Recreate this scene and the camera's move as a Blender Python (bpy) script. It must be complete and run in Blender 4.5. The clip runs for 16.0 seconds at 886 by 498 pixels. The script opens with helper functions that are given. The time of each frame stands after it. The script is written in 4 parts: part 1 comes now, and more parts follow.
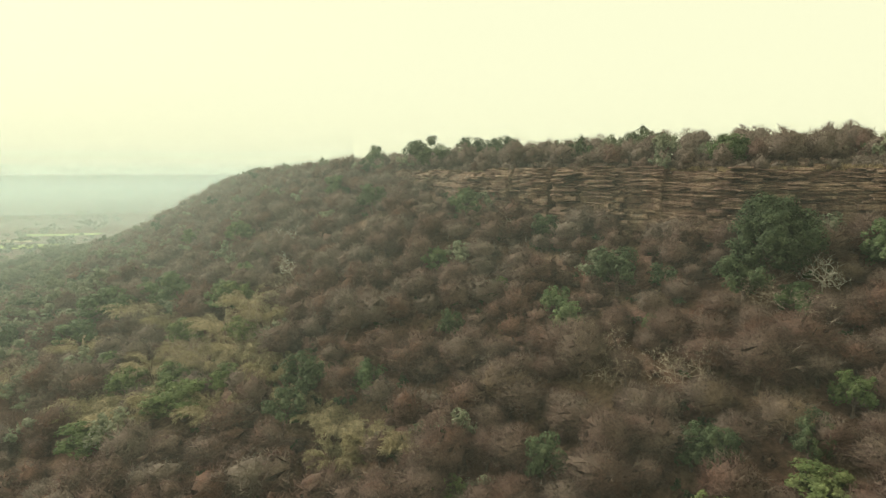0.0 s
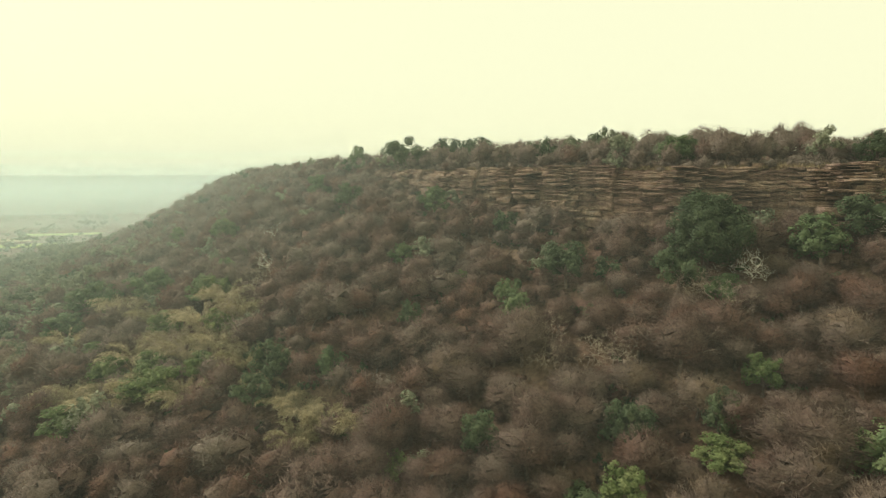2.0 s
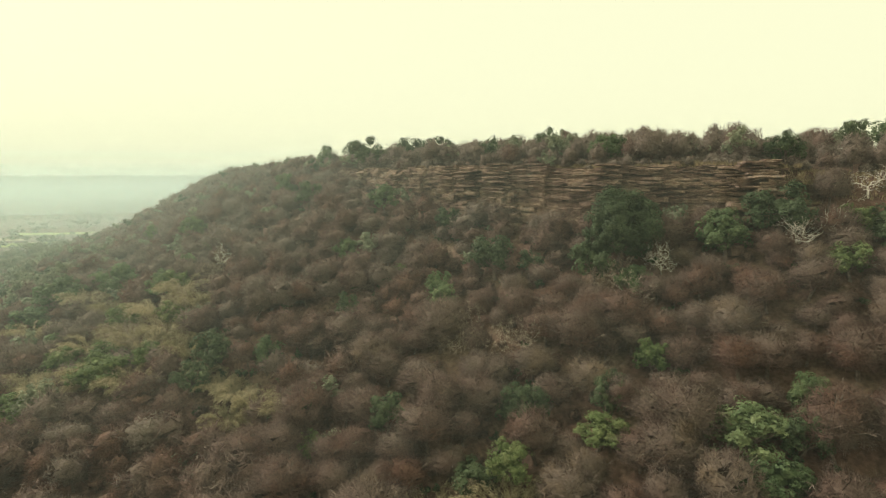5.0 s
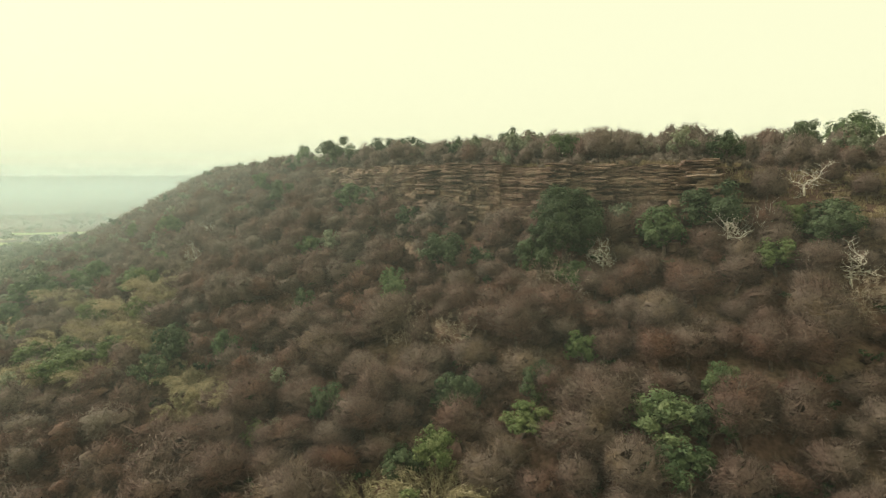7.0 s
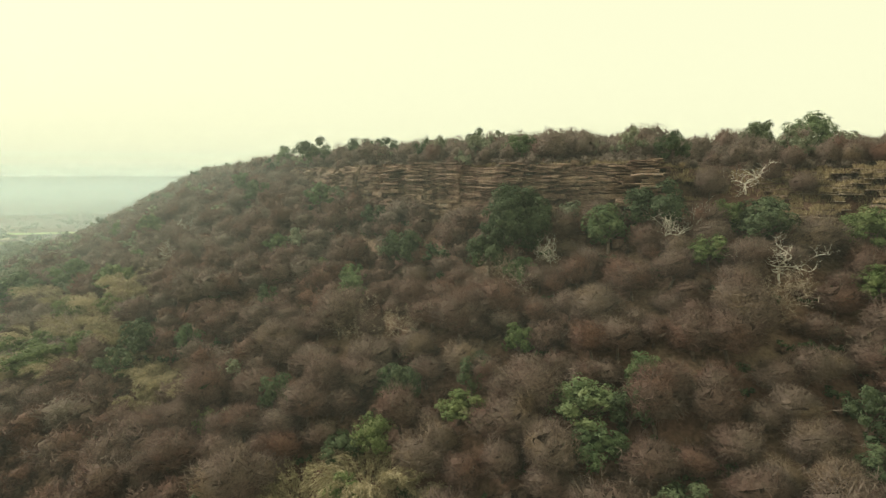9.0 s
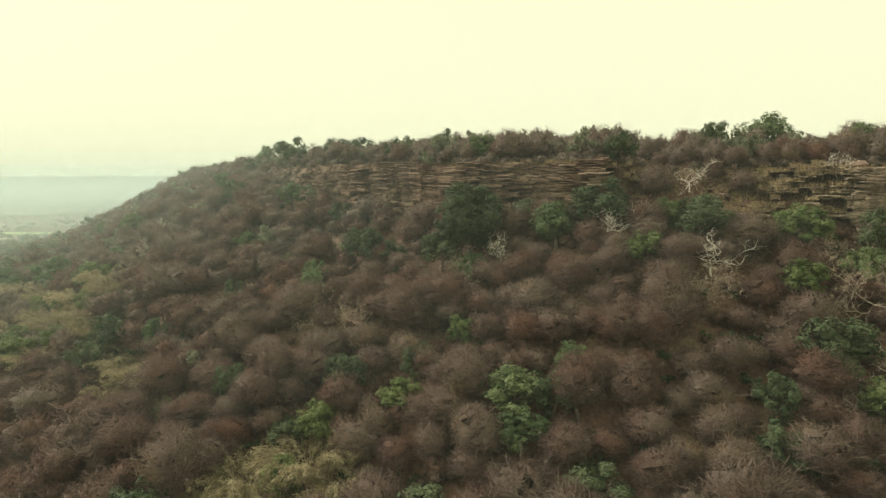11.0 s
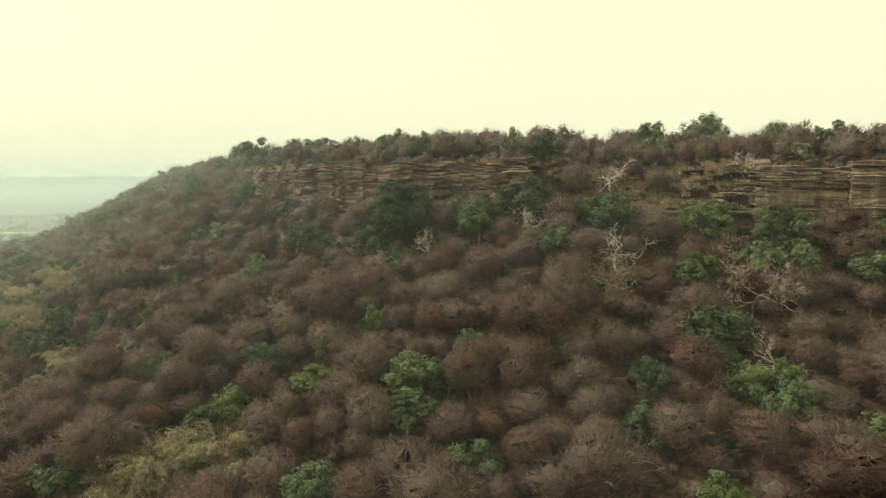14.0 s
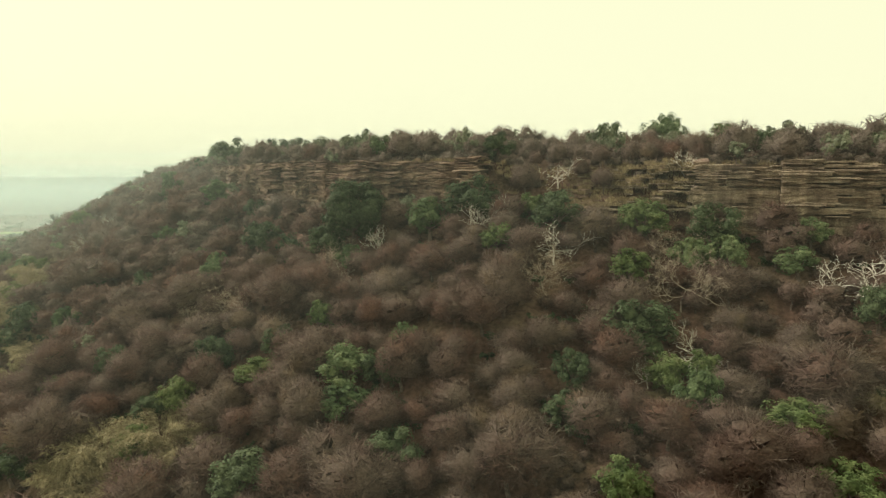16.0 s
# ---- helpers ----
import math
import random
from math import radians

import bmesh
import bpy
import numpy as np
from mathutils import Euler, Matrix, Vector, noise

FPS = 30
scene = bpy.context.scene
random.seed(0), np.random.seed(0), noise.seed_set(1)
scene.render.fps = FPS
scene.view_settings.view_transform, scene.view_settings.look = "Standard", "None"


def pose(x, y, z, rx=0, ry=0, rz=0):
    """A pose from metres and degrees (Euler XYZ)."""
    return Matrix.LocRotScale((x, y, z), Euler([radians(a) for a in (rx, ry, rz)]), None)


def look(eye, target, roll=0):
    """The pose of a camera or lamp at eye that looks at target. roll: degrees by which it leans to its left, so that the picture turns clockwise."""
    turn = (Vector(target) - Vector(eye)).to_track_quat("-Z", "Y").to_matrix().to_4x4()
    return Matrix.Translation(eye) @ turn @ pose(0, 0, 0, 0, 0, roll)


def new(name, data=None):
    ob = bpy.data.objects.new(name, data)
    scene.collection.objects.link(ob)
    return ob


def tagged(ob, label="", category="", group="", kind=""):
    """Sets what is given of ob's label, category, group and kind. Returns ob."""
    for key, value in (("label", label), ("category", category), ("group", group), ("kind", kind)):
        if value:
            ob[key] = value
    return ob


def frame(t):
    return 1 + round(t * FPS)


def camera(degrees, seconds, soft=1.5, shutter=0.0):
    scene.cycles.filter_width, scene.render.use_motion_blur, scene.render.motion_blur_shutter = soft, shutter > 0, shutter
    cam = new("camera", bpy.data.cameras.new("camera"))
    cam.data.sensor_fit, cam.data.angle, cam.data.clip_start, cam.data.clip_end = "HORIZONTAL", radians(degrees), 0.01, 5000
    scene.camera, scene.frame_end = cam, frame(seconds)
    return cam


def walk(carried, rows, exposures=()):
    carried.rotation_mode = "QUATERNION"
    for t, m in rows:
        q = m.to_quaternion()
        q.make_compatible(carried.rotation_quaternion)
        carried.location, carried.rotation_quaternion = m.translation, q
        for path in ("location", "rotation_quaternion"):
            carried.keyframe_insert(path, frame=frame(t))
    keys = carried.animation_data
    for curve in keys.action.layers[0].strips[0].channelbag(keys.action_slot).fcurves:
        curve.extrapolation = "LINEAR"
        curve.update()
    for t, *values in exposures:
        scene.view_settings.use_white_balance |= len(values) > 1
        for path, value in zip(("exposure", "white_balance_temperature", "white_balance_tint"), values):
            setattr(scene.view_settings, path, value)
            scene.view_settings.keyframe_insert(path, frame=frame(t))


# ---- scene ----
cam = camera(75.6, 16.0, 1.3)
METRES, EYE, TILT, LEAN, TURN = 75.0, 75.0, -7.0, 0.0, 0.0
ROWS = [
    (0.0, 0.0, 0.0, 0.0, 0.0, 0.0, -0.0),
    (0.5, 0.0226, -0.0233, -0.0043, 0.08, 0.02, -0.03),
    (1.0, 0.0471, -0.0445, -0.0081, 0.12, 0.04, -0.03),
    (1.5, 0.0735, -0.0623, -0.0114, 0.16, 0.05, -0.03),
    (2.0, 0.1005, -0.0773, -0.0143, 0.18, 0.06, -0.04),
    (2.5, 0.1272, -0.0904, -0.0168, 0.2, 0.06, -0.05),
    (3.0, 0.1538, -0.1022, -0.0192, 0.22, 0.07, -0.04),
    (3.5, 0.1808, -0.1129, -0.0219, 0.23, 0.06, -0.04),
    (4.0, 0.2084, -0.1229, -0.0247, 0.23, 0.07, -0.04),
    (6.5, 0.3529, -0.1707, -0.0368, 0.2, 0.12, -0.06),
    (7.0, 0.3824, -0.1806, -0.0389, 0.21, 0.13, -0.06),
    (7.5, 0.4115, -0.1908, -0.041, 0.21, 0.15, -0.07),
    (8.0, 0.4399, -0.2014, -0.0429, 0.22, 0.17, -0.07),
    (8.5, 0.4666, -0.2136, -0.0453, 0.22, 0.18, -0.07),
    (9.0, 0.4931, -0.2266, -0.0478, 0.23, 0.17, -0.07),
    (11.5, 0.6351, -0.2908, -0.0596, 0.31, 0.16, -0.04),
    (12.0, 0.6656, -0.3016, -0.0619, 0.33, 0.18, -0.04),
    (12.5, 0.6959, -0.3119, -0.0644, 0.34, 0.19, -0.02),
    (13.0, 0.7265, -0.3218, -0.0665, 0.36, 0.19, -0.03),
    (13.5, 0.7566, -0.332, -0.0687, 0.38, 0.21, -0.03),
    (14.0, 0.7871, -0.3418, -0.0712, 0.4, 0.21, -0.03),
    (14.5, 0.8181, -0.3513, -0.0732, 0.42, 0.21, -0.02),
    (15.0, 0.8491, -0.3607, -0.0754, 0.43, 0.22, 0.0),
    (15.5, 0.8813, -0.3698, -0.0776, 0.45, 0.24, 0.0),
    (16.0, 0.9143, -0.3781, -0.0796, 0.46, 0.24, -0.02),
]
walk(cam, [(t, pose(0, 0, EYE, TILT, LEAN, TURN) @ pose(METRES * x, METRES * y, METRES * z, 90 + pitch, roll, yaw)) for t, x, y, z, yaw, pitch, roll in ROWS])

# ---- light ----
SUN_TURN, SUN_HEIGHT = radians(-66), radians(41)
world = bpy.data.worlds.new("hazy_sky")
scene.world = world
world.use_nodes = True
wn, wl = world.node_tree.nodes, world.node_tree.links
wn.clear()
sky = wn.new("ShaderNodeTexSky")
sky.sky_type, sky.sun_disc = "NISHITA", False
sky.sun_elevation, sky.sun_rotation = SUN_HEIGHT, SUN_TURN
sky.air_density, sky.dust_density, sky.ozone_density = 1.0, 6.0, 1.0
clear = wn.new("ShaderNodeBackground")
clear.inputs["Strength"].default_value = 0.01
veil = wn.new("ShaderNodeBackground")
veil.inputs["Color"].default_value = (1.0, 1.0, 0.67, 1)
veil.inputs["Strength"].default_value = 0.97
both = wn.new("ShaderNodeAddShader")
out = wn.new("ShaderNodeOutputWorld")
wl.new(sky.outputs[0], clear.inputs["Color"])
wl.new(clear.outputs[0], both.inputs[0])
wl.new(veil.outputs[0], both.inputs[1])
wl.new(both.outputs[0], out.inputs["Surface"])

sun = new("sun", bpy.data.lights.new("sun", "SUN"))
sun.data.energy, sun.data.angle, sun.data.color = 3.6, radians(18), (1.0, 0.94, 0.82)
sun.matrix_world = look((math.sin(SUN_TURN) * 400, math.cos(SUN_TURN) * 400, 400 * math.tan(SUN_HEIGHT)), (0, 0, 0))


# ---- materials ----
def material(name, stops, size, fine=0.0, rough=0.9, thin=0.0, bump=0.0, bands=0.0, vary=0.12, spec=0.15, streaks=0.0):
    """A rough natural surface: colours by a broad noise of that size in metres, a fine grain, a change from thing to thing, layers if banded."""
    m = bpy.data.materials.new(name)
    m.use_nodes = True
    n, l = m.node_tree.nodes, m.node_tree.links
    n.clear()
    geo = n.new("ShaderNodeNewGeometry")
    scale = n.new("ShaderNodeMapping")
    scale.vector_type = "POINT"
    k = 1 / size
    scale.inputs["Scale"].default_value = (k, k, k * (bands if bands else 1))
    l.new(geo.outputs["Position"], scale.inputs["Vector"])
    broad = n.new("ShaderNodeTexNoise")
    broad.inputs["Scale"].default_value, broad.inputs["Detail"].default_value = 1.0, 3
    broad.inputs["Roughness"].default_value = 0.6
    l.new(scale.outputs[0], broad.inputs["Vector"])
    info = n.new("ShaderNodeObjectInfo")
    add = n.new("ShaderNodeMath")
    add.operation = "MULTIPLY_ADD"
    add.inputs[1].default_value = vary * 2
    l.new(info.outputs["Random"], add.inputs[0])
    sub = n.new("ShaderNodeMath")
    sub.operation = "SUBTRACT"
    sub.inputs[1].default_value = vary
    l.new(broad.outputs["Fac"], sub.inputs[0])
    l.new(sub.outputs[0], add.inputs[2])
    ramp = n.new("ShaderNodeValToRGB")
    el = ramp.color_ramp.elements
    for i, (p, c) in enumerate(stops):
        e = el[i] if i < 2 else el.new(p)
        e.position, e.color = p, (*c, 1)
    l.new(add.outputs[0], ramp.inputs["Fac"])
    colour = ramp.outputs["Color"]
    if fine:
        grain = n.new("ShaderNodeTexNoise")
        grain.inputs["Scale"].default_value, grain.inputs["Detail"].default_value = 1 / fine, 4
        if bands:
            gm = n.new("ShaderNodeMapping")
            gm.inputs["Scale"].default_value = (1, 1, bands)
            l.new(geo.outputs["Position"], gm.inputs["Vector"])
            l.new(gm.outputs[0], grain.inputs["Vector"])
        else:
            l.new(geo.outputs["Position"], grain.inputs["Vector"])
        span = n.new("ShaderNodeMapRange")
        span.inputs["From Min"].default_value, span.inputs["From Max"].default_value = 0.3, 0.7
        span.inputs["To Min"].default_value, span.inputs["To Max"].default_value = 0.62, 1.32
        l.new(grain.outputs["Fac"], span.inputs["Value"])
        mul = n.new("ShaderNodeMix")
        mul.data_type, mul.blend_type = "RGBA", "MULTIPLY"
        mul.inputs["Factor"].default_value = 1.0
        l.new(colour, mul.inputs["A"])
        l.new(span.outputs[0], mul.inputs["B"])
        colour = mul.outputs["Result"]
    if streaks:
        # dark stains that run down the face
        down, stain, fade, wash = n.new("ShaderNodeMapping"), n.new("ShaderNodeTexNoise"), n.new("ShaderNodeMapRange"), n.new("ShaderNodeMix")
        down.inputs["Scale"].default_value = (0.8, 0.8, 0.10)
        stain.inputs["Scale"].default_value, stain.inputs["Detail"].default_value = 1.0, 4
        fade.inputs["From Min"].default_value, fade.inputs["From Max"].default_value = 0.40, 0.58
        fade.inputs["To Min"].default_value, fade.inputs["To Max"].default_value = 1 - streaks, 1.1
        wash.data_type, wash.blend_type = "RGBA", "MULTIPLY"
        wash.inputs["Factor"].default_value = 1.0
        l.new(geo.outputs["Position"], down.inputs["Vector"])
        l.new(down.outputs[0], stain.inputs["Vector"])
        l.new(stain.outputs["Fac"], fade.inputs["Value"])
        l.new(colour, wash.inputs["A"])
        l.new(fade.outputs[0], wash.inputs["B"])
        colour = wash.outputs["Result"]
    p = n.new("ShaderNodeBsdfPrincipled")
    p.inputs["Roughness"].default_value = rough
    p.inputs["Specular IOR Level"].default_value = spec
    l.new(colour, p.inputs["Base Color"])
    if bump and fine:
        b = n.new("ShaderNodeBump")
        b.inputs["Strength"].default_value, b.inputs["Distance"].default_value = bump, fine
        l.new(grain.outputs["Fac"], b.inputs["Height"])
        l.new(b.outputs[0], p.inputs["Normal"])
    surface = p.outputs[0]
    if thin:
        t = n.new("ShaderNodeBsdfTranslucent")
        l.new(colour, t.inputs["Color"])
        x = n.new("ShaderNodeMixShader")
        x.inputs[0].default_value = thin
        l.new(surface, x.inputs[1])
        l.new(t.outputs[0], x.inputs[2])
        surface = x.outputs[0]
    o = n.new("ShaderNodeOutputMaterial")
    l.new(surface, o.inputs["Surface"])
    return m


TWIG = material("dry_twigs", [(0.26, (0.186, 0.108, 0.080)), (0.38, (0.157, 0.103, 0.083)), (0.50, (0.181, 0.130, 0.106)), (0.62, (0.197, 0.152, 0.124)), (0.76, (0.238, 0.173, 0.119))], 7, 0.3, 0.95, thin=0.4, vary=0.13)
# twigs paled and greyed: haze put into their colour
TWIG_HAZED = material("haze_paled_twigs", [(0.30, (0.180, 0.138, 0.112)), (0.5, (0.215, 0.172, 0.142)), (0.70, (0.250, 0.208, 0.172))], 7, 0.3, 0.95, thin=0.4, vary=0.1)
BARK = material("grey_brown_bark", [(0.3, (0.11, 0.083, 0.068)), (0.7, (0.21, 0.165, 0.135))], 2.5, 0.4, 0.95)
PALE_BARK = material("bleached_bark", [(0.3, (0.52, 0.47, 0.40)), (0.7, (0.72, 0.67, 0.59))], 3, 0.35, 0.8, vary=0.08)
TAN_BARK = material("dull_pale_bark", [(0.3, (0.26, 0.205, 0.158)), (0.7, (0.40, 0.33, 0.262))], 3, 0.35, 0.9, vary=0.08)
LEAF_DARK = material("dark_green_leaves", [(0.3, (0.050, 0.072, 0.036)), (0.5, (0.082, 0.110, 0.055)), (0.75, (0.128, 0.156, 0.08))], 1.6, 0.5, 0.7, 0.22, spec=0.2)
LEAF_MID = material("green_leaves", [(0.3, (0.076, 0.112, 0.052)), (0.5, (0.122, 0.166, 0.076)), (0.75, (0.205, 0.240, 0.115))], 1.8, 0.5, 0.7, 0.25, spec=0.2)
LEAF_LIME = material("fresh_yellow_green_leaves", [(0.3, (0.082, 0.118, 0.042)), (0.5, (0.13, 0.168, 0.063)), (0.75, (0.215, 0.24, 0.105))], 1.8, 0.5, 0.7, 0.25, spec=0.2)
# dull green lightened towards grey, so the leaves carry the haze in their colour
LEAF_HAZED = material("haze_paled_green_leaves", [(0.3, (0.13, 0.15, 0.10)), (0.5, (0.19, 0.21, 0.14)), (0.75, (0.26, 0.27, 0.18))], 6, 0.7, 0.8, 0.25)
STRAW = material("dry_bamboo_leaves", [(0.3, (0.25, 0.22, 0.125)), (0.5, (0.36, 0.305, 0.19)), (0.75, (0.48, 0.41, 0.28))], 3.0, 0.6, 0.8, 0.3)
GRASS = material("dry_grass", [(0.3, (0.25, 0.185, 0.115)), (0.55, (0.34, 0.27, 0.165)), (0.75, (0.43, 0.35, 0.22))], 4, 0.4, 0.9, 0.2)
ROCK = material("layered_red_sandstone", [(0.28, (0.092, 0.059, 0.049)), (0.40, (0.146, 0.094, 0.076)), (0.52, (0.210, 0.143, 0.112)), (0.64, (0.300, 0.215, 0.160)), (0.76, (0.235, 0.188, 0.160))], 4.5, 0.26, 0.92, bump=1.0, bands=2.2, vary=0.06, streaks=0.22)
ROCK_TAN = material("pale_tan_sandstone", [(0.28, (0.125, 0.090, 0.070)), (0.40, (0.190, 0.140, 0.108)), (0.52, (0.265, 0.202, 0.152)), (0.64, (0.34, 0.27, 0.20)), (0.76, (0.27, 0.225, 0.185))], 4.5, 0.26, 0.92, bump=1.0, bands=2.2, vary=0.06, streaks=0.3)
FIELD = material("young_crop", [(0.3, (0.20, 0.30, 0.08)), (0.7, (0.34, 0.40, 0.14))], 30, 4.0, 0.95)
FALLOW = material("fallow_soil", [(0.3, (0.34, 0.27, 0.17)), (0.7, (0.46, 0.38, 0.25))], 30, 4.0, 0.95)
GROUND = material("leaf_litter_and_red_soil", [(0.3, (0.085, 0.048, 0.038)), (0.5, (0.125, 0.075, 0.056)), (0.7, (0.16, 0.115, 0.08))], 9, 0.7, 0.98, bump=0.6)


# ---- building ----
def mesh(name, verts, tris, mats, index=None, smooth=False, normals=None):
    """A mesh out of triangles; normals give fine foliage the soft shading of the crown that it belongs to."""
    me = bpy.data.meshes.new(name)
    verts, tris = np.asarray(verts, np.float32), np.asarray(tris, np.int32)
    me.vertices.add(len(verts))
    me.vertices.foreach_set("co", verts.ravel())
    me.loops.add(tris.size)
    me.loops.foreach_set("vertex_index", tris.ravel())
    me.polygons.add(len(tris))
    me.polygons.foreach_set("loop_start", np.arange(0, tris.size, 3, dtype=np.int32))
    me.polygons.foreach_set("loop_total", np.full(len(tris), 3, np.int32))
    for m in mats:
        me.materials.append(m)
    if index is not None:
        me.polygons.foreach_set("material_index", np.asarray(index, np.int32))
    me.polygons.foreach_set("use_smooth", np.full(len(tris), smooth))
    me.update(calc_edges=True)
    if normals is not None:
        soft = me.attributes.new("custom_normal", "FLOAT_VECTOR", "POINT")
        soft.data.foreach_set("vector", np.asarray(normals, np.float32).ravel())
        me.update()
    return me


def join(shapes):
    """Several (verts, tris) as one."""
    vs, fs, n = [], [], 0
    for v, f in shapes:
        vs.append(v)
        fs.append(np.asarray(f) + n)
        n += len(v)
    return np.concatenate(vs), np.concatenate(fs)


def part(name, me, parent, label=""):
    ob = new(name, me)
    ob.parent = parent
    return tagged(ob, label) if label else ob


def tube(points, radii, sides=5):
    """A tapered limb along the points."""
    points = np.asarray(points, float)
    way = np.gradient(points, axis=0)
    way /= np.linalg.norm(way, axis=1)[:, None] + 1e-9
    ref = np.where(abs(way[:, 2:3]) > 0.8, [[1.0, 0, 0]], [[0, 0, 1.0]])
    a = np.cross(way, ref)
    a /= np.linalg.norm(a, axis=1)[:, None] + 1e-9
    b = np.cross(way, a)
    ang = np.arange(sides) * 2 * math.pi / sides
    ring = a[:, None] * np.cos(ang)[None, :, None] + b[:, None] * np.sin(ang)[None, :, None]
    v = (points[:, None] + ring * np.asarray(radii)[:, None, None]).reshape(-1, 3)
    i, j = np.meshgrid(np.arange(len(points) - 1), np.arange(sides), indexing="ij")
    p, q = (i * sides + j).ravel(), (i * sides + (j + 1) % sides).ravel()
    return v, np.concatenate([np.stack([p, q, q + sides], 1), np.stack([p, q + sides, p + sides], 1)])


def slivers(base, tip, width, rng):
    """Thin pointed twigs or blades."""
    n = len(base)
    side = np.cross(tip - base, rng.normal(size=(n, 3)))
    side *= (width / 2 / (np.linalg.norm(side, axis=1) + 1e-9))[:, None]
    v = np.stack([base - side, base + side, tip], 1).reshape(-1, 3)
    return v, np.arange(3 * n).reshape(-1, 3)


def wander(rng, start, way, length, steps, bend, up=0.0):
    """A crooked line."""
    p, w = [np.array(start, float)], np.array(way, float)
    for _ in range(steps):
        w = w / np.linalg.norm(w) + rng.normal(size=3) * bend + (0, 0, up)
        p.append(p[-1] + w / np.linalg.norm(w) * length / steps)
    return np.array(p)


def unit(v):
    return v / (np.linalg.norm(v, axis=-1, keepdims=True) + 1e-9)


def dome(rng, c, spread, around, up, rough, gaps=0.05, low=-0.35):
    """The inner mass of a crown: a lumpy dome with holes in it."""
    zz = np.linspace(low, 0.98, up)
    a = np.arange(around) * 2 * math.pi / around
    z, az = np.meshgrid(zz, a, indexing="ij")
    az = az + rng.uniform(0, 6.28) + z
    r = np.sqrt(1 - z ** 2)
    ph = rng.uniform(0, 6.28, 3)
    k = 1 + rough * (0.5 * np.sin(az * 3 + z * 3 + ph[0]) + 0.4 * np.sin(az * 2 - z * 6 + ph[1]) + 0.3 * np.sin(az * 5 + z * 8 + ph[2]))
    v = np.stack([r * np.cos(az) * k, r * np.sin(az) * k, z * k], 2).reshape(-1, 3) * spread + c
    i, j = np.meshgrid(np.arange(up - 1), np.arange(around), indexing="ij")
    p, q = (i * around + j).ravel(), (i * around + (j + 1) % around).ravel()
    f = np.concatenate([np.stack([p, q, q + around], 1), np.stack([p, q + around, p + around], 1)])
    return v, f[rng.uniform(size=len(f)) > gaps]


def bare_crown(rng, width, height, tips, per, thick, limbed=True):
    """A leafless round-headed tree: limbs, and a domed crown of fine twigs in sprays. Returns limbs and twigs."""
    limbs, ends = [], []
    fork = height * rng.uniform(0.22, 0.34)
    lean = rng.normal(size=2) * 0.12 * height
    trunk = wander(rng, (0, 0, -0.6), (lean[0] / height, lean[1] / height, 1), fork + 0.6, 3, 0.1)
    r0 = 0.022 * height + 0.03
    limbs.append(tube(trunk, np.linspace(r0 * 1.3, r0 * 0.8, len(trunk)), 5 if limbed else 3))
    c = np.array([trunk[-1][0], trunk[-1][1], height * 0.45])
    spread = np.array([width / 2 * rng.uniform(0.95, 1.15), width / 2 * rng.uniform(0.9, 1.15), height * 0.55])
    # several rounded heads, with creases between them
    heads = unit(rng.normal(size=(15, 3)) + (0, 0, 0.55))
    bulge = rng.uniform(0.75, 1.1, 15)

    def skin(way):
        near = np.exp(-(np.arccos(np.clip(way @ heads.T, -1, 1)) / 0.42) ** 2) * bulge
        return 0.70 + 0.30 * near.max(1)

    # the closed mass of twigs inside
    around, up = (15, 7) if limbed else (10, 5) if tips > 40 else (8, 4)
    turn, rise = np.meshgrid(np.arange(around) * 2 * math.pi / around, np.linspace(-0.6, 0.985, up))
    turn = turn + rise * 2
    way = np.stack([np.sqrt(1 - rise ** 2) * np.cos(turn), np.sqrt(1 - rise ** 2) * np.sin(turn), rise], 2).reshape(-1, 3)
    inner = c + way * spread * (skin(way) * (0.66 + rng.normal(size=len(way)) * 0.06))[:, None]
    i, j = np.meshgrid(np.arange(up - 1), np.arange(around), indexing="ij")
    p, q = (i * around + j).ravel(), (i * around + (j + 1) % around).ravel()
    shut = np.concatenate([np.stack([p, q, q + around], 1), np.stack([p, q + around, p + around], 1)])
    shut = shut[rng.uniform(size=len(shut)) > 0.12]
    # fine twigs in fans, from deeper in out through the skin
    def around_crown(k):
        zz, az = 1 - rng.uniform(0, 1.45, k), rng.uniform(0, 6.283, k)
        rr = np.sqrt(np.clip(1 - zz ** 2, 0, 1))
        return np.stack([rr * np.cos(az), rr * np.sin(az), zz], 1)

    m = tips * per
    root = np.repeat(around_crown(tips), per, 0)
    shell = unit(root + rng.normal(size=(m, 3)) * 0.20)
    base = c + unit(root * 0.9 + shell * 0.1 + rng.normal(size=(m, 3)) * 0.05) * spread * (skin(root) * np.repeat(rng.uniform(0.55, 0.84, tips), per) * rng.uniform(0.9, 1.1, m))[:, None]
    tip = c + shell * spread * (skin(shell) * rng.uniform(0.82, 1.07, m))[:, None] + (0, 0, 0.02 * height)
    out = tip - base
    side = unit(np.cross(out, shell + rng.normal(size=(m, 3)) * 0.3)) * (thick * rng.uniform(0.5, 1.3, m) / 2)[:, None]
    v = np.stack([base - side, base + side, tip], 1).reshape(-1, 3)
    # twigs that lie across the fans
    k = m // 2
    lie = around_crown(k)
    mid = c + lie * spread * (skin(lie) * rng.uniform(0.70, 0.98, k))[:, None]
    across = unit(np.cross(lie, rng.normal(size=(k, 3))) + lie * 0.35) * (width * rng.uniform(0.04, 0.10, k))[:, None]
    slim = unit(np.cross(across, lie)) * (thick * rng.uniform(0.5, 1.2, k) / 2)[:, None]
    v = np.concatenate([v, np.stack([mid - across - slim, mid - across + slim, mid + across], 1).reshape(-1, 3)])
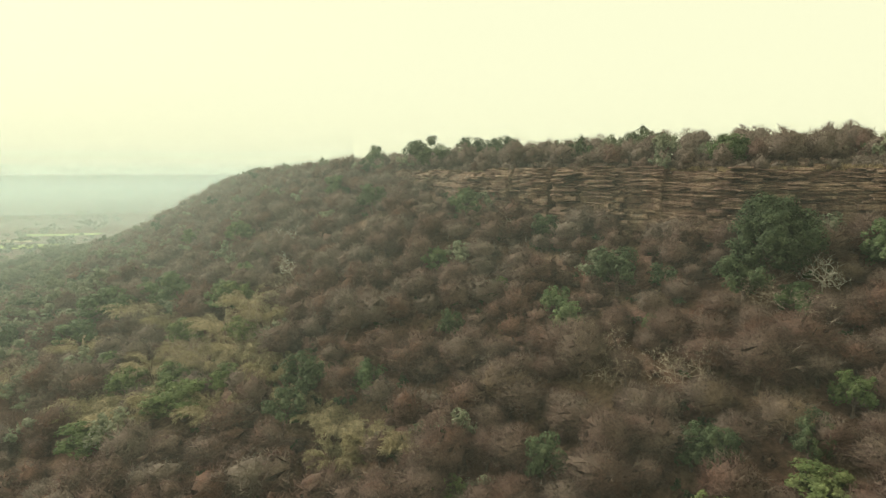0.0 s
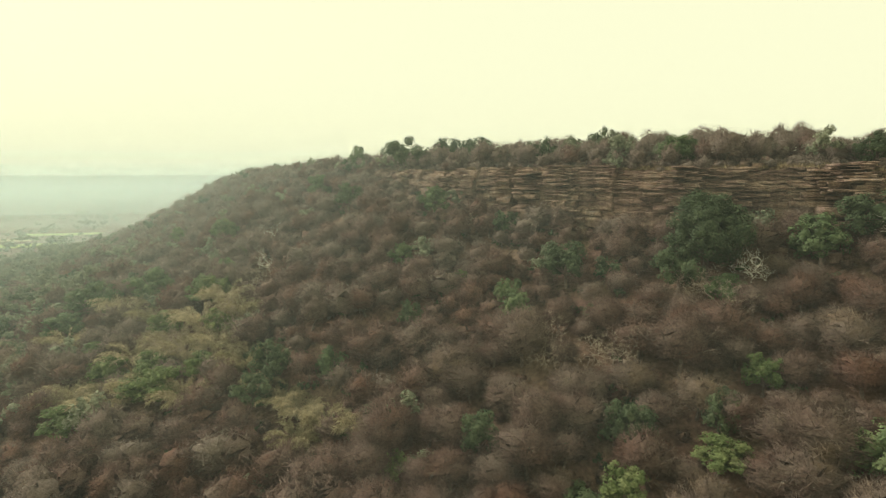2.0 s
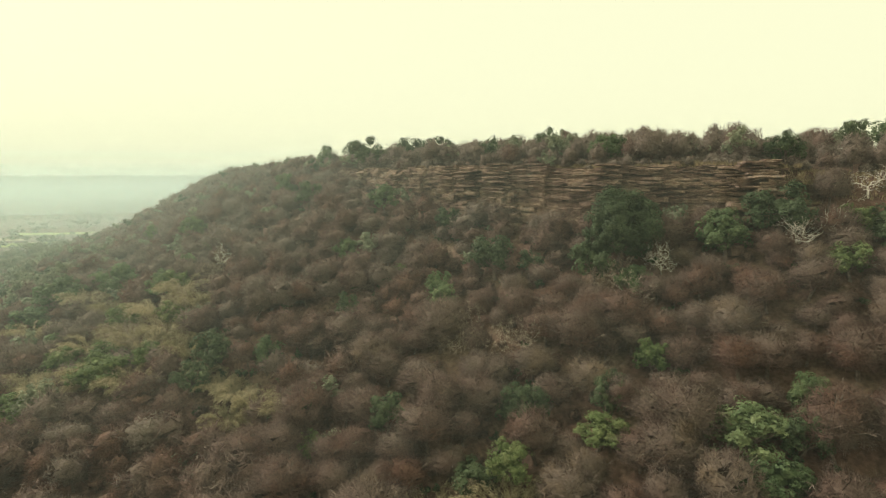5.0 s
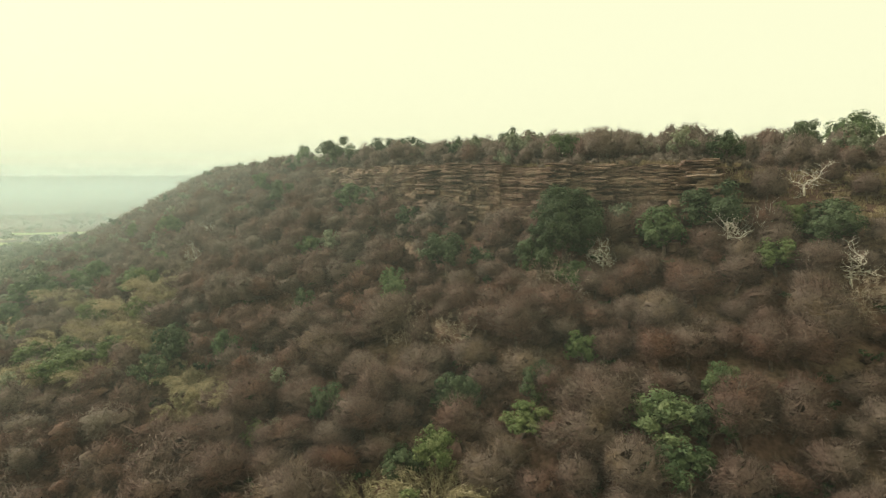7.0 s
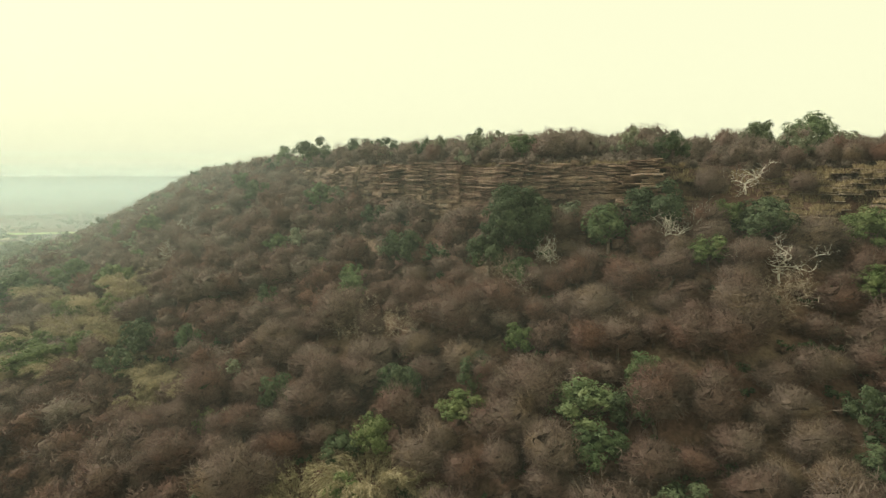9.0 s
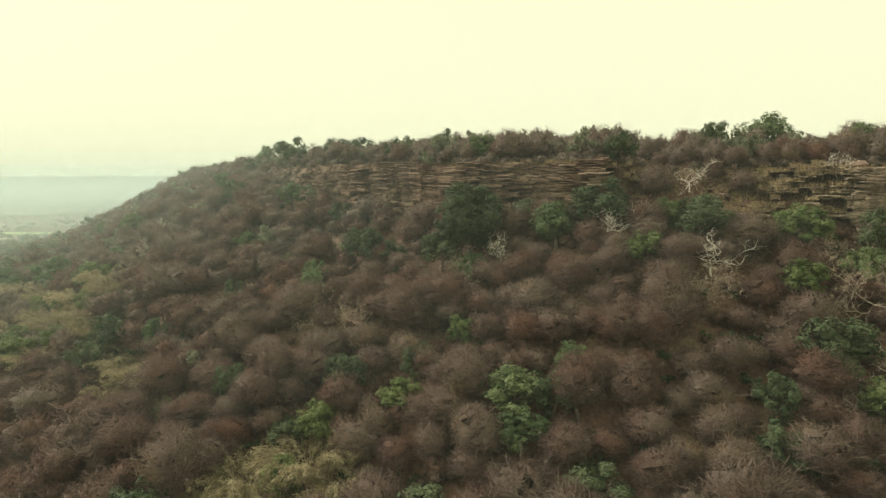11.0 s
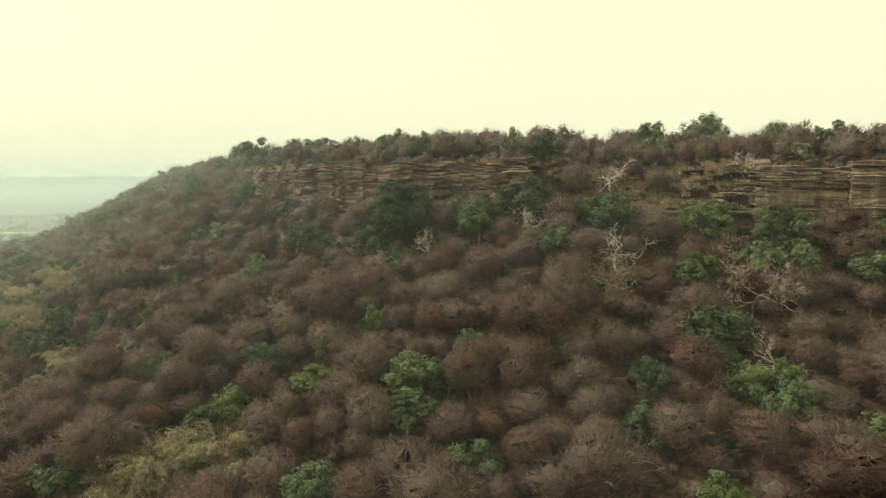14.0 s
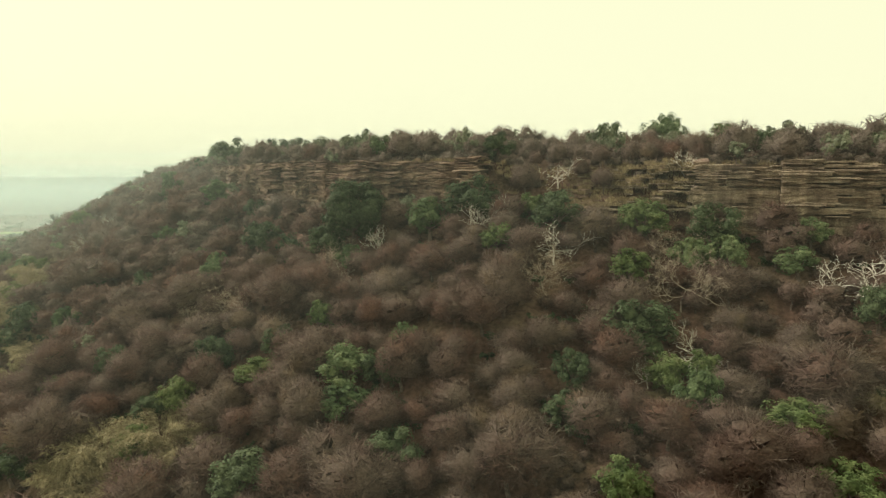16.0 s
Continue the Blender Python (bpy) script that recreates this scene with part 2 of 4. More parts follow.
    shell, m = np.concatenate([shell, lie]), m + k
    # soft shading: each twig leans to the rounding of the crown
    soft = np.repeat(unit(shell + rng.normal(size=(m, 3)) * 0.38), 3, 0)
    tri = np.arange(3 * m).reshape(-1, 3)
    turned = (np.cross(v[1::3] - v[::3], v[2::3] - v[::3]) * soft[::3]).sum(1) < 0
    tri[turned] = tri[turned][:, ::-1]
    if limbed:
        for i in range(7):
            a = i * 0.9 + rng.uniform(-0.4, 0.4)
            goal = np.array([math.cos(a), math.sin(a), rng.uniform(0.1, 1.2)])
            goal = c + unit(goal) * spread * 0.80
            ln = np.linalg.norm(goal - trunk[-1])
            line = wander(rng, trunk[-1], (goal - trunk[-1]) / ln, ln, 3, 0.16, 0.05)
            limbs.append(tube(line, np.linspace(r0 * 0.5, r0 * 0.15, len(line)), 3))
            # a fan of finer branches out of each limb's end, through the skin
            way = unit(unit(line[-1] - c) + rng.normal(size=(7, 3)) * 0.6 + (0, 0, 0.2))
            limbs.append(slivers(np.repeat(line[-1:], 7, 0), line[-1] + way * width * rng.uniform(0.10, 0.20, (7, 1)), np.full(7, 0.045), rng))
    return join(limbs), (np.concatenate([inner, v]), np.concatenate([shut, tri + len(inner)]), np.concatenate([unit(way_normal(inner - c, spread)), soft]))


def way_normal(v, spread):
    """The outward way of a flattened dome."""
    return unit(v / spread ** 2)


def leafy_crown(rng, width, height, lobes, clumps, per, leaf, low=0.3, limbed=True):
    """A leafy tree: trunk and limbs, and a crown of several uneven lobes made of leaf sprays, with gaps. Returns limbs and leaves."""
    limbs, leaves = [], []
    fork = height * rng.uniform(0.2, 0.3)
    trunk = wander(rng, (0, 0, -0.6), (rng.normal() * 0.1, rng.normal() * 0.1, 1), fork + 0.6, 3, 0.08)
    r0 = 0.028 * height + 0.03
    limbs.append(tube(trunk, np.linspace(r0 * 1.3, r0 * 0.85, len(trunk)), 6 if limbed else 3))
    c = np.array([trunk[-1][0], trunk[-1][1], height * (0.5 + low * 0.3)])
    spread = np.array([width / 2, width / 2, height * (0.5 - low * 0.3)])
    for j in range(lobes):
        z = 1 - (j + rng.uniform()) / lobes * 1.9
        a = j * 2.39996 + rng.normal() * 0.5
        r = math.sqrt(max(0, 1 - z * z))
        w = np.array([r * math.cos(a), r * math.sin(a), z])
        big = rng.uniform(0.30, 0.46)
        centre = c + w * spread * (1.02 - big) * rng.uniform(0.85, 1.08)
        if j == lobes - 1:
            centre, big = c + np.array([0, 0, spread[2] * 0.15]), 0.55
        if limbed:
            ln = np.linalg.norm(centre - trunk[-1])
            line = wander(rng, trunk[-1], (centre - trunk[-1]) / ln, ln, 4, 0.14)
            limbs.append(tube(line, np.linspace(r0 * 0.55, r0 * 0.15, len(line)), 4))
        for i in range(clumps):
            e = unit(rng.normal(size=3) + w * 0.6 + (0, 0, 0.45))
            p = centre + e * spread * big * rng.uniform(0.7, 1.0)
            size = width * rng.uniform(0.06, 0.11)
            d = unit(rng.normal(size=(per, 3)) + e * 0.7)
            q = p + d * (size * rng.uniform(0.3, 1.0, per) ** 0.5)[:, None]
            s = leaf * rng.uniform(0.55, 1.35, per)
            nrm = unit(d + e * 0.5 + rng.normal(size=(per, 3)) * 0.4 + (0, 0, 0.3))
            t = unit(np.cross(nrm, rng.normal(size=(per, 3))))
            b = np.cross(nrm, t)
            v = np.stack([q - t * s[:, None] - b * s[:, None] * 0.5, q + t * s[:, None] - b * s[:, None] * 0.5, q + b * s[:, None]], 1).reshape(-1, 3)
            leaves.append((v, np.arange(3 * per).reshape(-1, 3)))
        leaves.append(dome(rng, centre, spread * big * 0.55, 7, 4, 0.2, 0.1, -0.7))
    return join(limbs), join(leaves)


def ghost_limbs(rng, width, height, order=4, forks=3, fat=1.0, twigs=0):
    """A dead-looking tree: a short trunk and crooked limbs that fork and fork again. Returns the trunk, and each main limb with its branches."""
    made = [[] for _ in range(6)]
    fine = [[] for _ in range(6)]

    def grow(p, w, length, r, k, to):
        line = wander(rng, p, w, length, 5, 0.34, 0.03)
        made[to].append(tube(line, np.linspace(r, r * 0.62, len(line)), 5 if k > 2 else 4 if k > 1 else 3))
        if k == 0:
            fine[to].append(line[-1])
            return
        for i in range(forks):
            q = line[-1] if i < 1 else line[rng.integers(2, 6)]
            side = rng.normal(size=3)
            side[2] = abs(side[2]) * 0.4
            ww = unit(unit(line[-1] - p) * 0.55 + unit(side) * 1.05 + np.array([0, 0, 0.12]))
            grow(q, ww, length * rng.uniform(0.62, 0.92), r * 0.64, k - 1, to)

    trunk = wander(rng, (0, 0, -0.6), (rng.normal() * 0.15, rng.normal() * 0.15, 1), height * 0.42, 4, 0.2)
    r0 = 0.028 * height * fat
    made[0].append(tube(trunk, np.linspace(r0 * 1.4, r0, len(trunk)), 6))
    for i in range(5):
        a = i * 1.2566 + rng.uniform(-0.5, 0.5)
        grow(trunk[-1 - i % 2], unit(np.array([math.cos(a), math.sin(a), rng.uniform(-0.05, 0.5)])), height * 0.40, r0 * 0.68, order - 1, i + 1)
    every = np.concatenate([v for g in made for v, f in g])
    k = width / 2 / np.percentile(np.hypot(every[:, 0], every[:, 1]), 86)
    k = np.array([k, k, min(height / np.percentile(every[:, 2], 99), k * 1.25)])
    out = []
    for g, ends in zip(made, fine):
        out.append([(g[0][0] * k, g[0][1])])
        shapes = [(v * k, f) for v, f in g[1:]]
        if not twigs:
            out[-1] += shapes
            continue
        if ends:
            e = np.repeat(np.array(ends) * k, twigs, 0)
            way = unit(rng.normal(size=e.shape) + unit(e - (0, 0, height * 0.4)) * 0.9)
            shapes.append(slivers(e, e + way * width * rng.uniform(0.05, 0.13, len(e))[:, None], np.full(len(e), 0.04), rng))
        if shapes:
            out[-1].append(join(shapes))
    return out


def thicket(rng, width, height, culms, per, leaf):
    """A clump of arching dry bamboo: thin culms, and drooping sprays of narrow leaves. Returns culms and leaves."""
    stems, leaves = [], []
    for i in range(culms):
        a, r = rng.uniform(0, 6.283), width * 0.18 * math.sqrt(rng.uniform())
        p = np.array([r * math.cos(a), r * math.sin(a), -0.4])
        w = np.array([math.cos(a) * 0.35, math.sin(a) * 0.35, 1])
        line = [p]
        ln = height * rng.uniform(0.9, 1.35)
        for k in range(7):
            w = unit(w + np.array([math.cos(a) * 0.16, math.sin(a) * 0.16, -0.20]) * (k / 3) + rng.normal(size=3) * 0.05)
            line.append(line[-1] + w * ln / 7)
        line = np.array(line)
        stems.append(tube(line, np.linspace(0.05, 0.012, 8), 3))
        at = rng.uniform(0.35, 1.0, per) * 7
        j = np.minimum(at.astype(int), 6)
        q = line[j] + (line[j + 1] - line[j]) * (at - j)[:, None] + rng.normal(size=(per, 3)) * width * 0.026
        out = unit(rng.normal(size=(per, 3)) * 0.55 + unit(line[j + 1] - line[j]) * 0.9 + (0, 0, -0.2))
        leaves.append(slivers(q, q + out * (leaf * rng.uniform(0.6, 1.5, per))[:, None], 0.11 * rng.uniform(0.7, 1.3, per), rng))
    return join(stems), join(leaves)


def ground_at(x, y):
    return float(land(x, y))


def put_tree(kind, kit, x, y, size, turn, label, category="tree", group="", tall=1.0):
    """A tree as a thing: an empty at its foot, and its parts."""
    root = tagged(new(kind), label, category, group)
    root.matrix_world = Matrix.Translation((x, y, ground_at(x, y))) @ Matrix.Rotation(turn, 4, "Z") @ Matrix.Diagonal((size, size, size * tall, 1))
    for name, me in kit:
        part(name, me, root)
    return root


# ---- the lie of the land ----
# the edge of the scarp in plan: x, y, height of its top, height of the rock face
EDGE = [(-240, 620, 56, 0), (-180, 480, 66, 0), (-140, 380, 71.5, 0), (-90, 290, 75.5, 0), (-40, 215, 76.8, 0), (-14, 172, 76.6, 3),
        (10, 131, 76.5, 7.5), (20, 122, 76.6, 11), (33, 110, 76.4, 12.5), (48, 98, 76.3, 11.5), (66, 88, 76.4, 11.5), (74, 86, 76.5, 10),
        (86, 82, 74.5, 8), (100, 77, 75, 9), (113, 71, 75.3, 10), (124, 66.5, 75.2, 10.5), (133, 62, 75.0, 11.5), (165, 48, 74.6, 11),
        (230, 22, 74.5, 10), (340, -25, 74, 9)]
EDGE = np.array(EDGE, float)
# swells and hollows of the slope: x, y, breadth, rise
BUMPS = [(0, 64, 20, 4.6), (56, 40, 20, 1.0), (108, 54, 17, -3.0), (17, 83, 16, 2.0), (76, 72, 16, 1.6), (-32, 122, 16, 1.8)]
ALONG = np.concatenate([[0], np.cumsum(np.hypot(*np.diff(EDGE[:, :2], axis=0).T))])


def scarp(x, y):
    """Distance downhill of the scarp's edge (uphill: minus), the way along it, its top and the height of its face."""
    x, y = np.asarray(x, float), np.asarray(y, float)
    best = np.full(x.shape, 1e18)
    d, u = np.zeros(x.shape), np.zeros(x.shape)
    for i in range(len(EDGE) - 1):
        (ax, ay), (bx, by) = EDGE[i, :2], EDGE[i + 1, :2]
        lx, ly = bx - ax, by - ay
        ll = math.hypot(lx, ly)
        raw = ((x - ax) * lx + (y - ay) * ly) / ll ** 2
        k = np.clip(raw, 0 if i else -9, 1 if i < len(EDGE) - 2 else 9)
        px, py = ax + k * lx - x, ay + k * ly - y
        far = px * px + py * py
        side = (x - ax) * ly - (y - ay) * lx
        near = far < best - 1e-9
        best = np.where(near, far, best)
        d = np.where(near, np.sqrt(far) * np.where(side < 0, 1, -1), d)
        u = np.where(near, ALONG[i] + np.clip(k, -9, 9) * ll, u)
    return -d, u, np.interp(u, ALONG, EDGE[:, 2]), np.interp(u, ALONG, EDGE[:, 3])


def swell(x, y, size, seed):
    """Soft unevenness of about plus or minus one, from a few crossed waves."""
    s = 0
    for k in range(5):
        a = seed * 1.7 + k * 2.399
        s = s + np.sin((x * math.cos(a) + y * math.sin(a)) * 6.283 / size / (0.7 + 0.16 * k) + seed * 3.1 + k)
    return s / 2.6


def land(x, y):
    """Height of the ground."""
    x, y = np.asarray(x, float), np.asarray(y, float)
    d, u, top, face = scarp(x, y)
    foot = top - face
    e = np.maximum(d, 0)
    steep = 0.56 + 0.04 * np.clip((u - 540) / 50, 0, 1)
    fall = steep * np.minimum(e, 58) + 0.34 * np.clip(e - 58, 0, 40) + 0.16 * np.clip(e - 98, 0, 120)
    fall = fall + 0.045 * np.minimum(e, 45) * np.clip((430 - u) / 70, 0, 1)
    for bx, by, size, lift in BUMPS:
        fall = fall - lift * np.exp(-((x - bx) ** 2 + (y - by) ** 2) / size ** 2) * np.clip(e / 10, 0, 1)
    below = foot - fall + np.clip(e / 12, 0, 1) * (0.9 * swell(x, y, 38, 1) + 0.5 * swell(x, y, 13, 2))
    b = np.maximum(-d - 3, 0)
    above = top + 0.10 * np.minimum(b, 45) - 0.05 * np.clip(b - 90, 0, 900) + np.clip(b / 10, 0, 1) * 0.5 * swell(x, y, 27, 3)
    # a steep step under the rock face; a grassy ramp where the face is broken down
    ramp = np.clip(1 - np.abs(u - 652) / 22, 0, 1)
    ramp = ramp * ramp * (3 - 2 * ramp)
    cleft = 4.5 * np.clip(1.3 - np.abs(u - 568) / 2, 0, 1)
    k = np.clip((d + 4.2 + 5 * ramp + cleft) / (2.6 + 8 * ramp), 0, 1)
    z = above * (1 - k) + below * k
    # the valley floor and the low ridge beyond it
    floor = 14 + 1.5 * swell(x, y, 400, 4)
    z = np.maximum(z, floor)
    far = np.hypot(x, y)
    ridge = np.clip((far - 2300) / 900, 0, 1)
    return z + ridge * ridge * (3 - 2 * ridge) * (74 + 4 * swell(x, y, 2600, 5) + 2 * swell(x, y, 500, 6))
# ---- end of the land ----


# ---- the ground, one sheet to the horizon ----
def steps(fine_from, fine_to, pitch, reach):
    """Grid lines: close in the middle, wider and wider outside."""
    mid = list(np.arange(fine_from, fine_to + pitch / 2, pitch))
    lo, hi, s = [], [], pitch
    while (lo[-1] if lo else fine_from) > -reach:
        s *= 1.13
        lo.append((lo[-1] if lo else fine_from) - s)
    s = pitch
    while (hi[-1] if hi else fine_to) < reach:
        s *= 1.13
        hi.append((hi[-1] if hi else fine_to) + s)
    return np.array(lo[::-1] + mid + hi)


gx, gy = steps(-150, 190, 2.0, 4600), steps(0, 260, 2.0, 4600)
mx, my = np.meshgrid(gx, gy)
gz = land(mx, my)
gi = np.arange(len(gy) - 1)[:, None] * len(gx) + np.arange(len(gx) - 1)[None]
gi = gi.ravel()
gt = np.concatenate([np.stack([gi, gi + 1, gi + 1 + len(gx)], 1), np.stack([gi, gi + 1 + len(gx), gi + len(gx)], 1)])
ground = new("ground", mesh("ground", np.stack([mx, my, gz], 2).reshape(-1, 3), gt, [GROUND], smooth=True))
tagged(ground, "reddish brown hillside soil covered with dry leaf litter", "ground", kind="structure")

# ---- the rock face ----
rng = np.random.default_rng(11)


def rock_block(rng):
    """One weathered block: about one long, one deep and one high, its front to -y, uneven, with worn edges."""
    nx, nz = 5, 3
    v = []
    for i in range(nx):
        for j in range(nz):
            rim = i in (0, nx - 1) or j in (0, nz - 1)
            corner = i in (0, nx - 1) and j in (0, nz - 1)
            y = rng.uniform(0.0, 0.03) + (0.014 if rim else 0) + (0.022 if corner else 0) + rng.normal() * 0.010
            x = -0.5 + i / (nx - 1) + (rng.normal() * 0.035 if 0 < i < nx - 1 else rng.uniform(0, 0.05) * (1 if i == 0 else -1))
            z = j / (nz - 1) + (rng.normal() * 0.06 if 0 < j < nz - 1 else rng.uniform(-0.02, 0.10) * (1 if j == 0 else -1))
            v.append((x, y, z))
    f = []
    for i in range(nx - 1):
        for j in range(nz - 1):
            a, b, c, d = i * nz + j, (i + 1) * nz + j, (i + 1) * nz + j + 1, i * nz + j + 1
            f += [(a, b, c), (a, c, d)] if rng.uniform() < 0.5 else [(a, b, d), (b, c, d)]
    loop = [i * nz for i in range(nx)] + [(nx - 1) * nz + j for j in range(1, nz)] + [i * nz + nz - 1 for i in range(nx - 2, -1, -1)] + [j for j in range(nz - 2, 0, -1)]
    n0 = len(v)
    for k in loop:
        x, y, z = v[k]
        v.append((x * rng.uniform(0.97, 1.0), 1.0, z + rng.uniform(-0.01, 0.03)))
    m = len(loop)
    for k in range(m):
        a, b = loop[k], loop[(k + 1) % m]
        c, d = n0 + (k + 1) % m, n0 + k
        f += [(a, d, c), (a, c, b)]
    f += [(n0, n0 + k, n0 + k + 1) for k in range(1, m - 1)]
    return np.array(v), np.array(f)[:, ::-1]


BLOCKS = [rock_block(rng) for _ in range(18)]
BLOCK_MESHES = [mesh("stone_block", v, f, [ROCK]) for v, f in BLOCKS]


def edge_at(u):
    """Place, way along and the outward way of the scarp's edge, smoothed."""
    def at(s):
        return np.array([np.interp(s, ALONG, EDGE[:, 0]), np.interp(s, ALONG, EDGE[:, 1])])
    p = (at(u - 3) + at(u) * 2 + at(u + 3)) / 4
    t = unit(at(u + 4) - at(u - 4))
    return p, t, np.array([t[1], -t[0]])


beds, z, ledge = [], 58.0, 0.0
while z < 78.6:
    # thin beds at the top, thin and massive ones mixed below
    h = (rng.choice([0.14, 0.22, 0.34]) if z > 73 else rng.choice([0.18, 0.28, 0.42, 1.0], p=[0.22, 0.28, 0.25, 0.25])) * rng.uniform(0.85, 1.15)
    if rng.uniform() < 0.45:
        ledge = rng.normal() * (0.34 if z > 71 else 0.16)
    beds.append((z, h, ledge + rng.normal() * 0.05))
    z += h

# upright panels of the face, each a little before or behind its neighbour, with a joint between
panels, pu = [], 465.0
while pu < 840:
    panels.append((pu, rng.normal() * 0.75, rng.uniform(-0.25, 0.1)))
    pu += rng.choice([2.5, 4.5, 8.0, 11.0]) * rng.uniform(0.8, 1.2)
panels = np.array(panels)
JOINTS = sorted([567.2, 569.2, *panels[::6, 0]])
cliff_rest, tan_rest, singles, gap_tops = [], [], [], []
for bz, bh, jut in beds:
    u = 470.0 + rng.uniform(0, 2)
    while u < 830:
        long = rng.uniform(0.9, 5.0) * (0.8 + bh * 0.9) * (0.6 if 632 < u < 670 else 1.4 if u >= 670 else 1)
        ahead = [j for j in JOINTS if u + 0.05 < j < u + long]
        if ahead:
            long = ahead[0] - u
        um = u + long / 2
        top = np.interp(um, ALONG, EDGE[:, 2]) + 0.5 + 0.3 * math.sin(um * 0.7) + 0.25 * math.sin(um * 0.23)
        face = np.interp(um, ALONG, EDGE[:, 3])
        foot = top - face
        if bz + bh * 0.5 < top and bz + bh > foot - 1.2:
            p, t, o = edge_at(um)
            high = (bz - foot) / max(face, 1)
            # buttresses and hollows along the face, a stepped-back top, a deep cleft, a rubbly gap
            push = 1.2 * math.sin(um * 0.21 + 1) + 0.6 * math.sin(um * 0.53 + bz * 0.12) + jut + rng.normal() * 0.10
            pk = np.searchsorted(panels[:, 0], um) - 1
            push += panels[pk, 1] + panels[pk, 2] * (bz - 68) * 0.2
            push -= 1.8 * max(0, high - 0.74) / 0.26 * (0.7 + 0.3 * math.sin(um * 0.33))
            push += 0.7 * max(0, 0.3 - high)
            if um < 567:
                push -= 1.2
            if 567.2 < um < 569.2:
                push -= 5.0
            if 631 < um < 670:
                k = min(um - 631, 670 - um) / 10
                push -= (8.5 * high - 1) * min(k, 1) + rng.uniform(0, 1.0)
                if rng.uniform() < (0.9 if um < 648 else 0.2 if um < 653 else 0.72):
                    u += long
                    continue
                gap_tops.append((p + o * push, t, long, bz + bh))
            if 668 < um < 760:
                push = push * 0.7 + rng.normal() * 0.16
                if 0.56 < high < 0.68:
                    push -= 0.9 + 0.6 * math.sin(um * 0.4)
            if rng.uniform() < 0.03:
                push -= 0.6
            k = int(rng.integers(len(BLOCKS)))
            c = np.array([*(p + o * (push + 0.35)), bz + 0.3 * math.sin(um * 0.09) + 0.18 * math.sin(um * 0.31 + 2) + panels[pk, 2] * 0.8])
            deep = 4.0 + max(0, push + 1)
            size = (long * (1.0 if ahead else 1.06), deep, bh * (1.10 if u < 632 else 0.55 if u < 669 else 1.25))
            turn = math.atan2(t[1], t[0]) + rng.normal() * 0.018
            m = Matrix.Translation(c) @ Matrix.Rotation(turn, 4, "Z") @ Matrix.Rotation(rng.normal() * 0.010, 4, "Y") @ Matrix.Diagonal((*size, 1))
            if 572 < um < 610:
                singles.append((bz, k, m))
            else:
                a = np.array(m)
                (tan_rest if um > 655 else cliff_rest).append((BLOCKS[k][0] @ a[:3, :3].T + a[:3, 3], BLOCKS[k][1]))
        u += long
for bz, k, m in singles[:-300]:
    a = np.array(m)
    cliff_rest.append((BLOCKS[k][0] @ a[:3, :3].T + a[:3, 3], BLOCKS[k][1]))
cliff = new("rock_cliff", mesh("rock_cliff", *join(cliff_rest), [ROCK]))
tagged(cliff, "weathered reddish brown cliff of layered sandstone blocks", "cliff", kind="structure")
tan_cliff = new("tan_rock_cliff", mesh("tan_rock_cliff", *join(tan_rest), [ROCK_TAN]))
tagged(tan_cliff, "paler tan cliff of layered sandstone with a dark undercut", "cliff", kind="structure")

# ---- where the marked trees stand: x, y, width of the crown ----
DARK = [(-18.7, 152.4, 6.8), (49.5, 85.5, 12.8), (44.6, 83.4, 6.6), (29.1, 93.3, 7.0), (1.5, 94.2, 3.3), (-22.8, 91.0, 6.5), (-25.4, 86.5, 5.4), (12.2, 64.5, 4.2), (31.8, 61.4, 3.9), (42.2, 62.3, 2.9), (73.1, 80.2, 9.8), (23.3, 54.5, 4.8),
        (40.6, 60.0, 3.6), (31.3, 63.2, 2.8), (8.2, 45.5, 6.3), (42.8, 39.1, 7.1), (97.5, 51.5, 8.5), (87.6, 73.8, 8.6), (79.5, 90.0, 5.4)]
DARK_FAR = [(111.6, 65.0, 7.4), (83.8, 38.9, 5.2), (62.2, 37.7, 5.9), (28.9, 62.9, 3.8), (59.0, 49.4, 3.9), (21.1, 114.5, 5.2), (85.1, 45.3, 3.8),
            (125.2, 44.7, 4.4)]
MID = [(-50.2, 131.3, 8.6), (-72.1, 147.9, 11.2), (-89.4, 134.3, 8.9), (-49.2, 142.5, 5.0), (54.4, 50.5, 7.6), (54.7, 45.9, 6.2), (62.8, 53.3, 3.6), (65.1, 80.6, 7.5), (5.0, 128.5, 6.1), (18.9, 92.9, 3.9), (19.5, 86.9, 4.2),
       (49.5, 79.0, 4.6), (-87.8, 146.4, 11.8), (-12.1, 88.1, 4.5), (-35.1, 183.6, 7.6), (-61.5, 174.6, 6.9), (-1.6, 112.4, 4.7),
       (112.9, 61.1, 5.8), (121.5, 56.3, 5.9), (126.0, 60.8, 4.9), (99.4, 38.3, 4.5), (30.3, 81.5, 2.1), (95.6, 50.3, 4.8), (107.2, 63.1, 5.5)]
FOOTHILL = [(-231.4, 332.4, 19.9), (-235.8, 315.4, 17.3), (-185.2, 257.4, 15.5), (-218.1, 340.5, 13.5), (-200.0, 259.7, 14.3), (-170.1, 289.9, 8.7), (-142.3, 257.7, 8.2), (-146.8, 281.8, 7.3), (-188.5, 284.2, 12.8), (-195.1, 345.1, 8.2)]
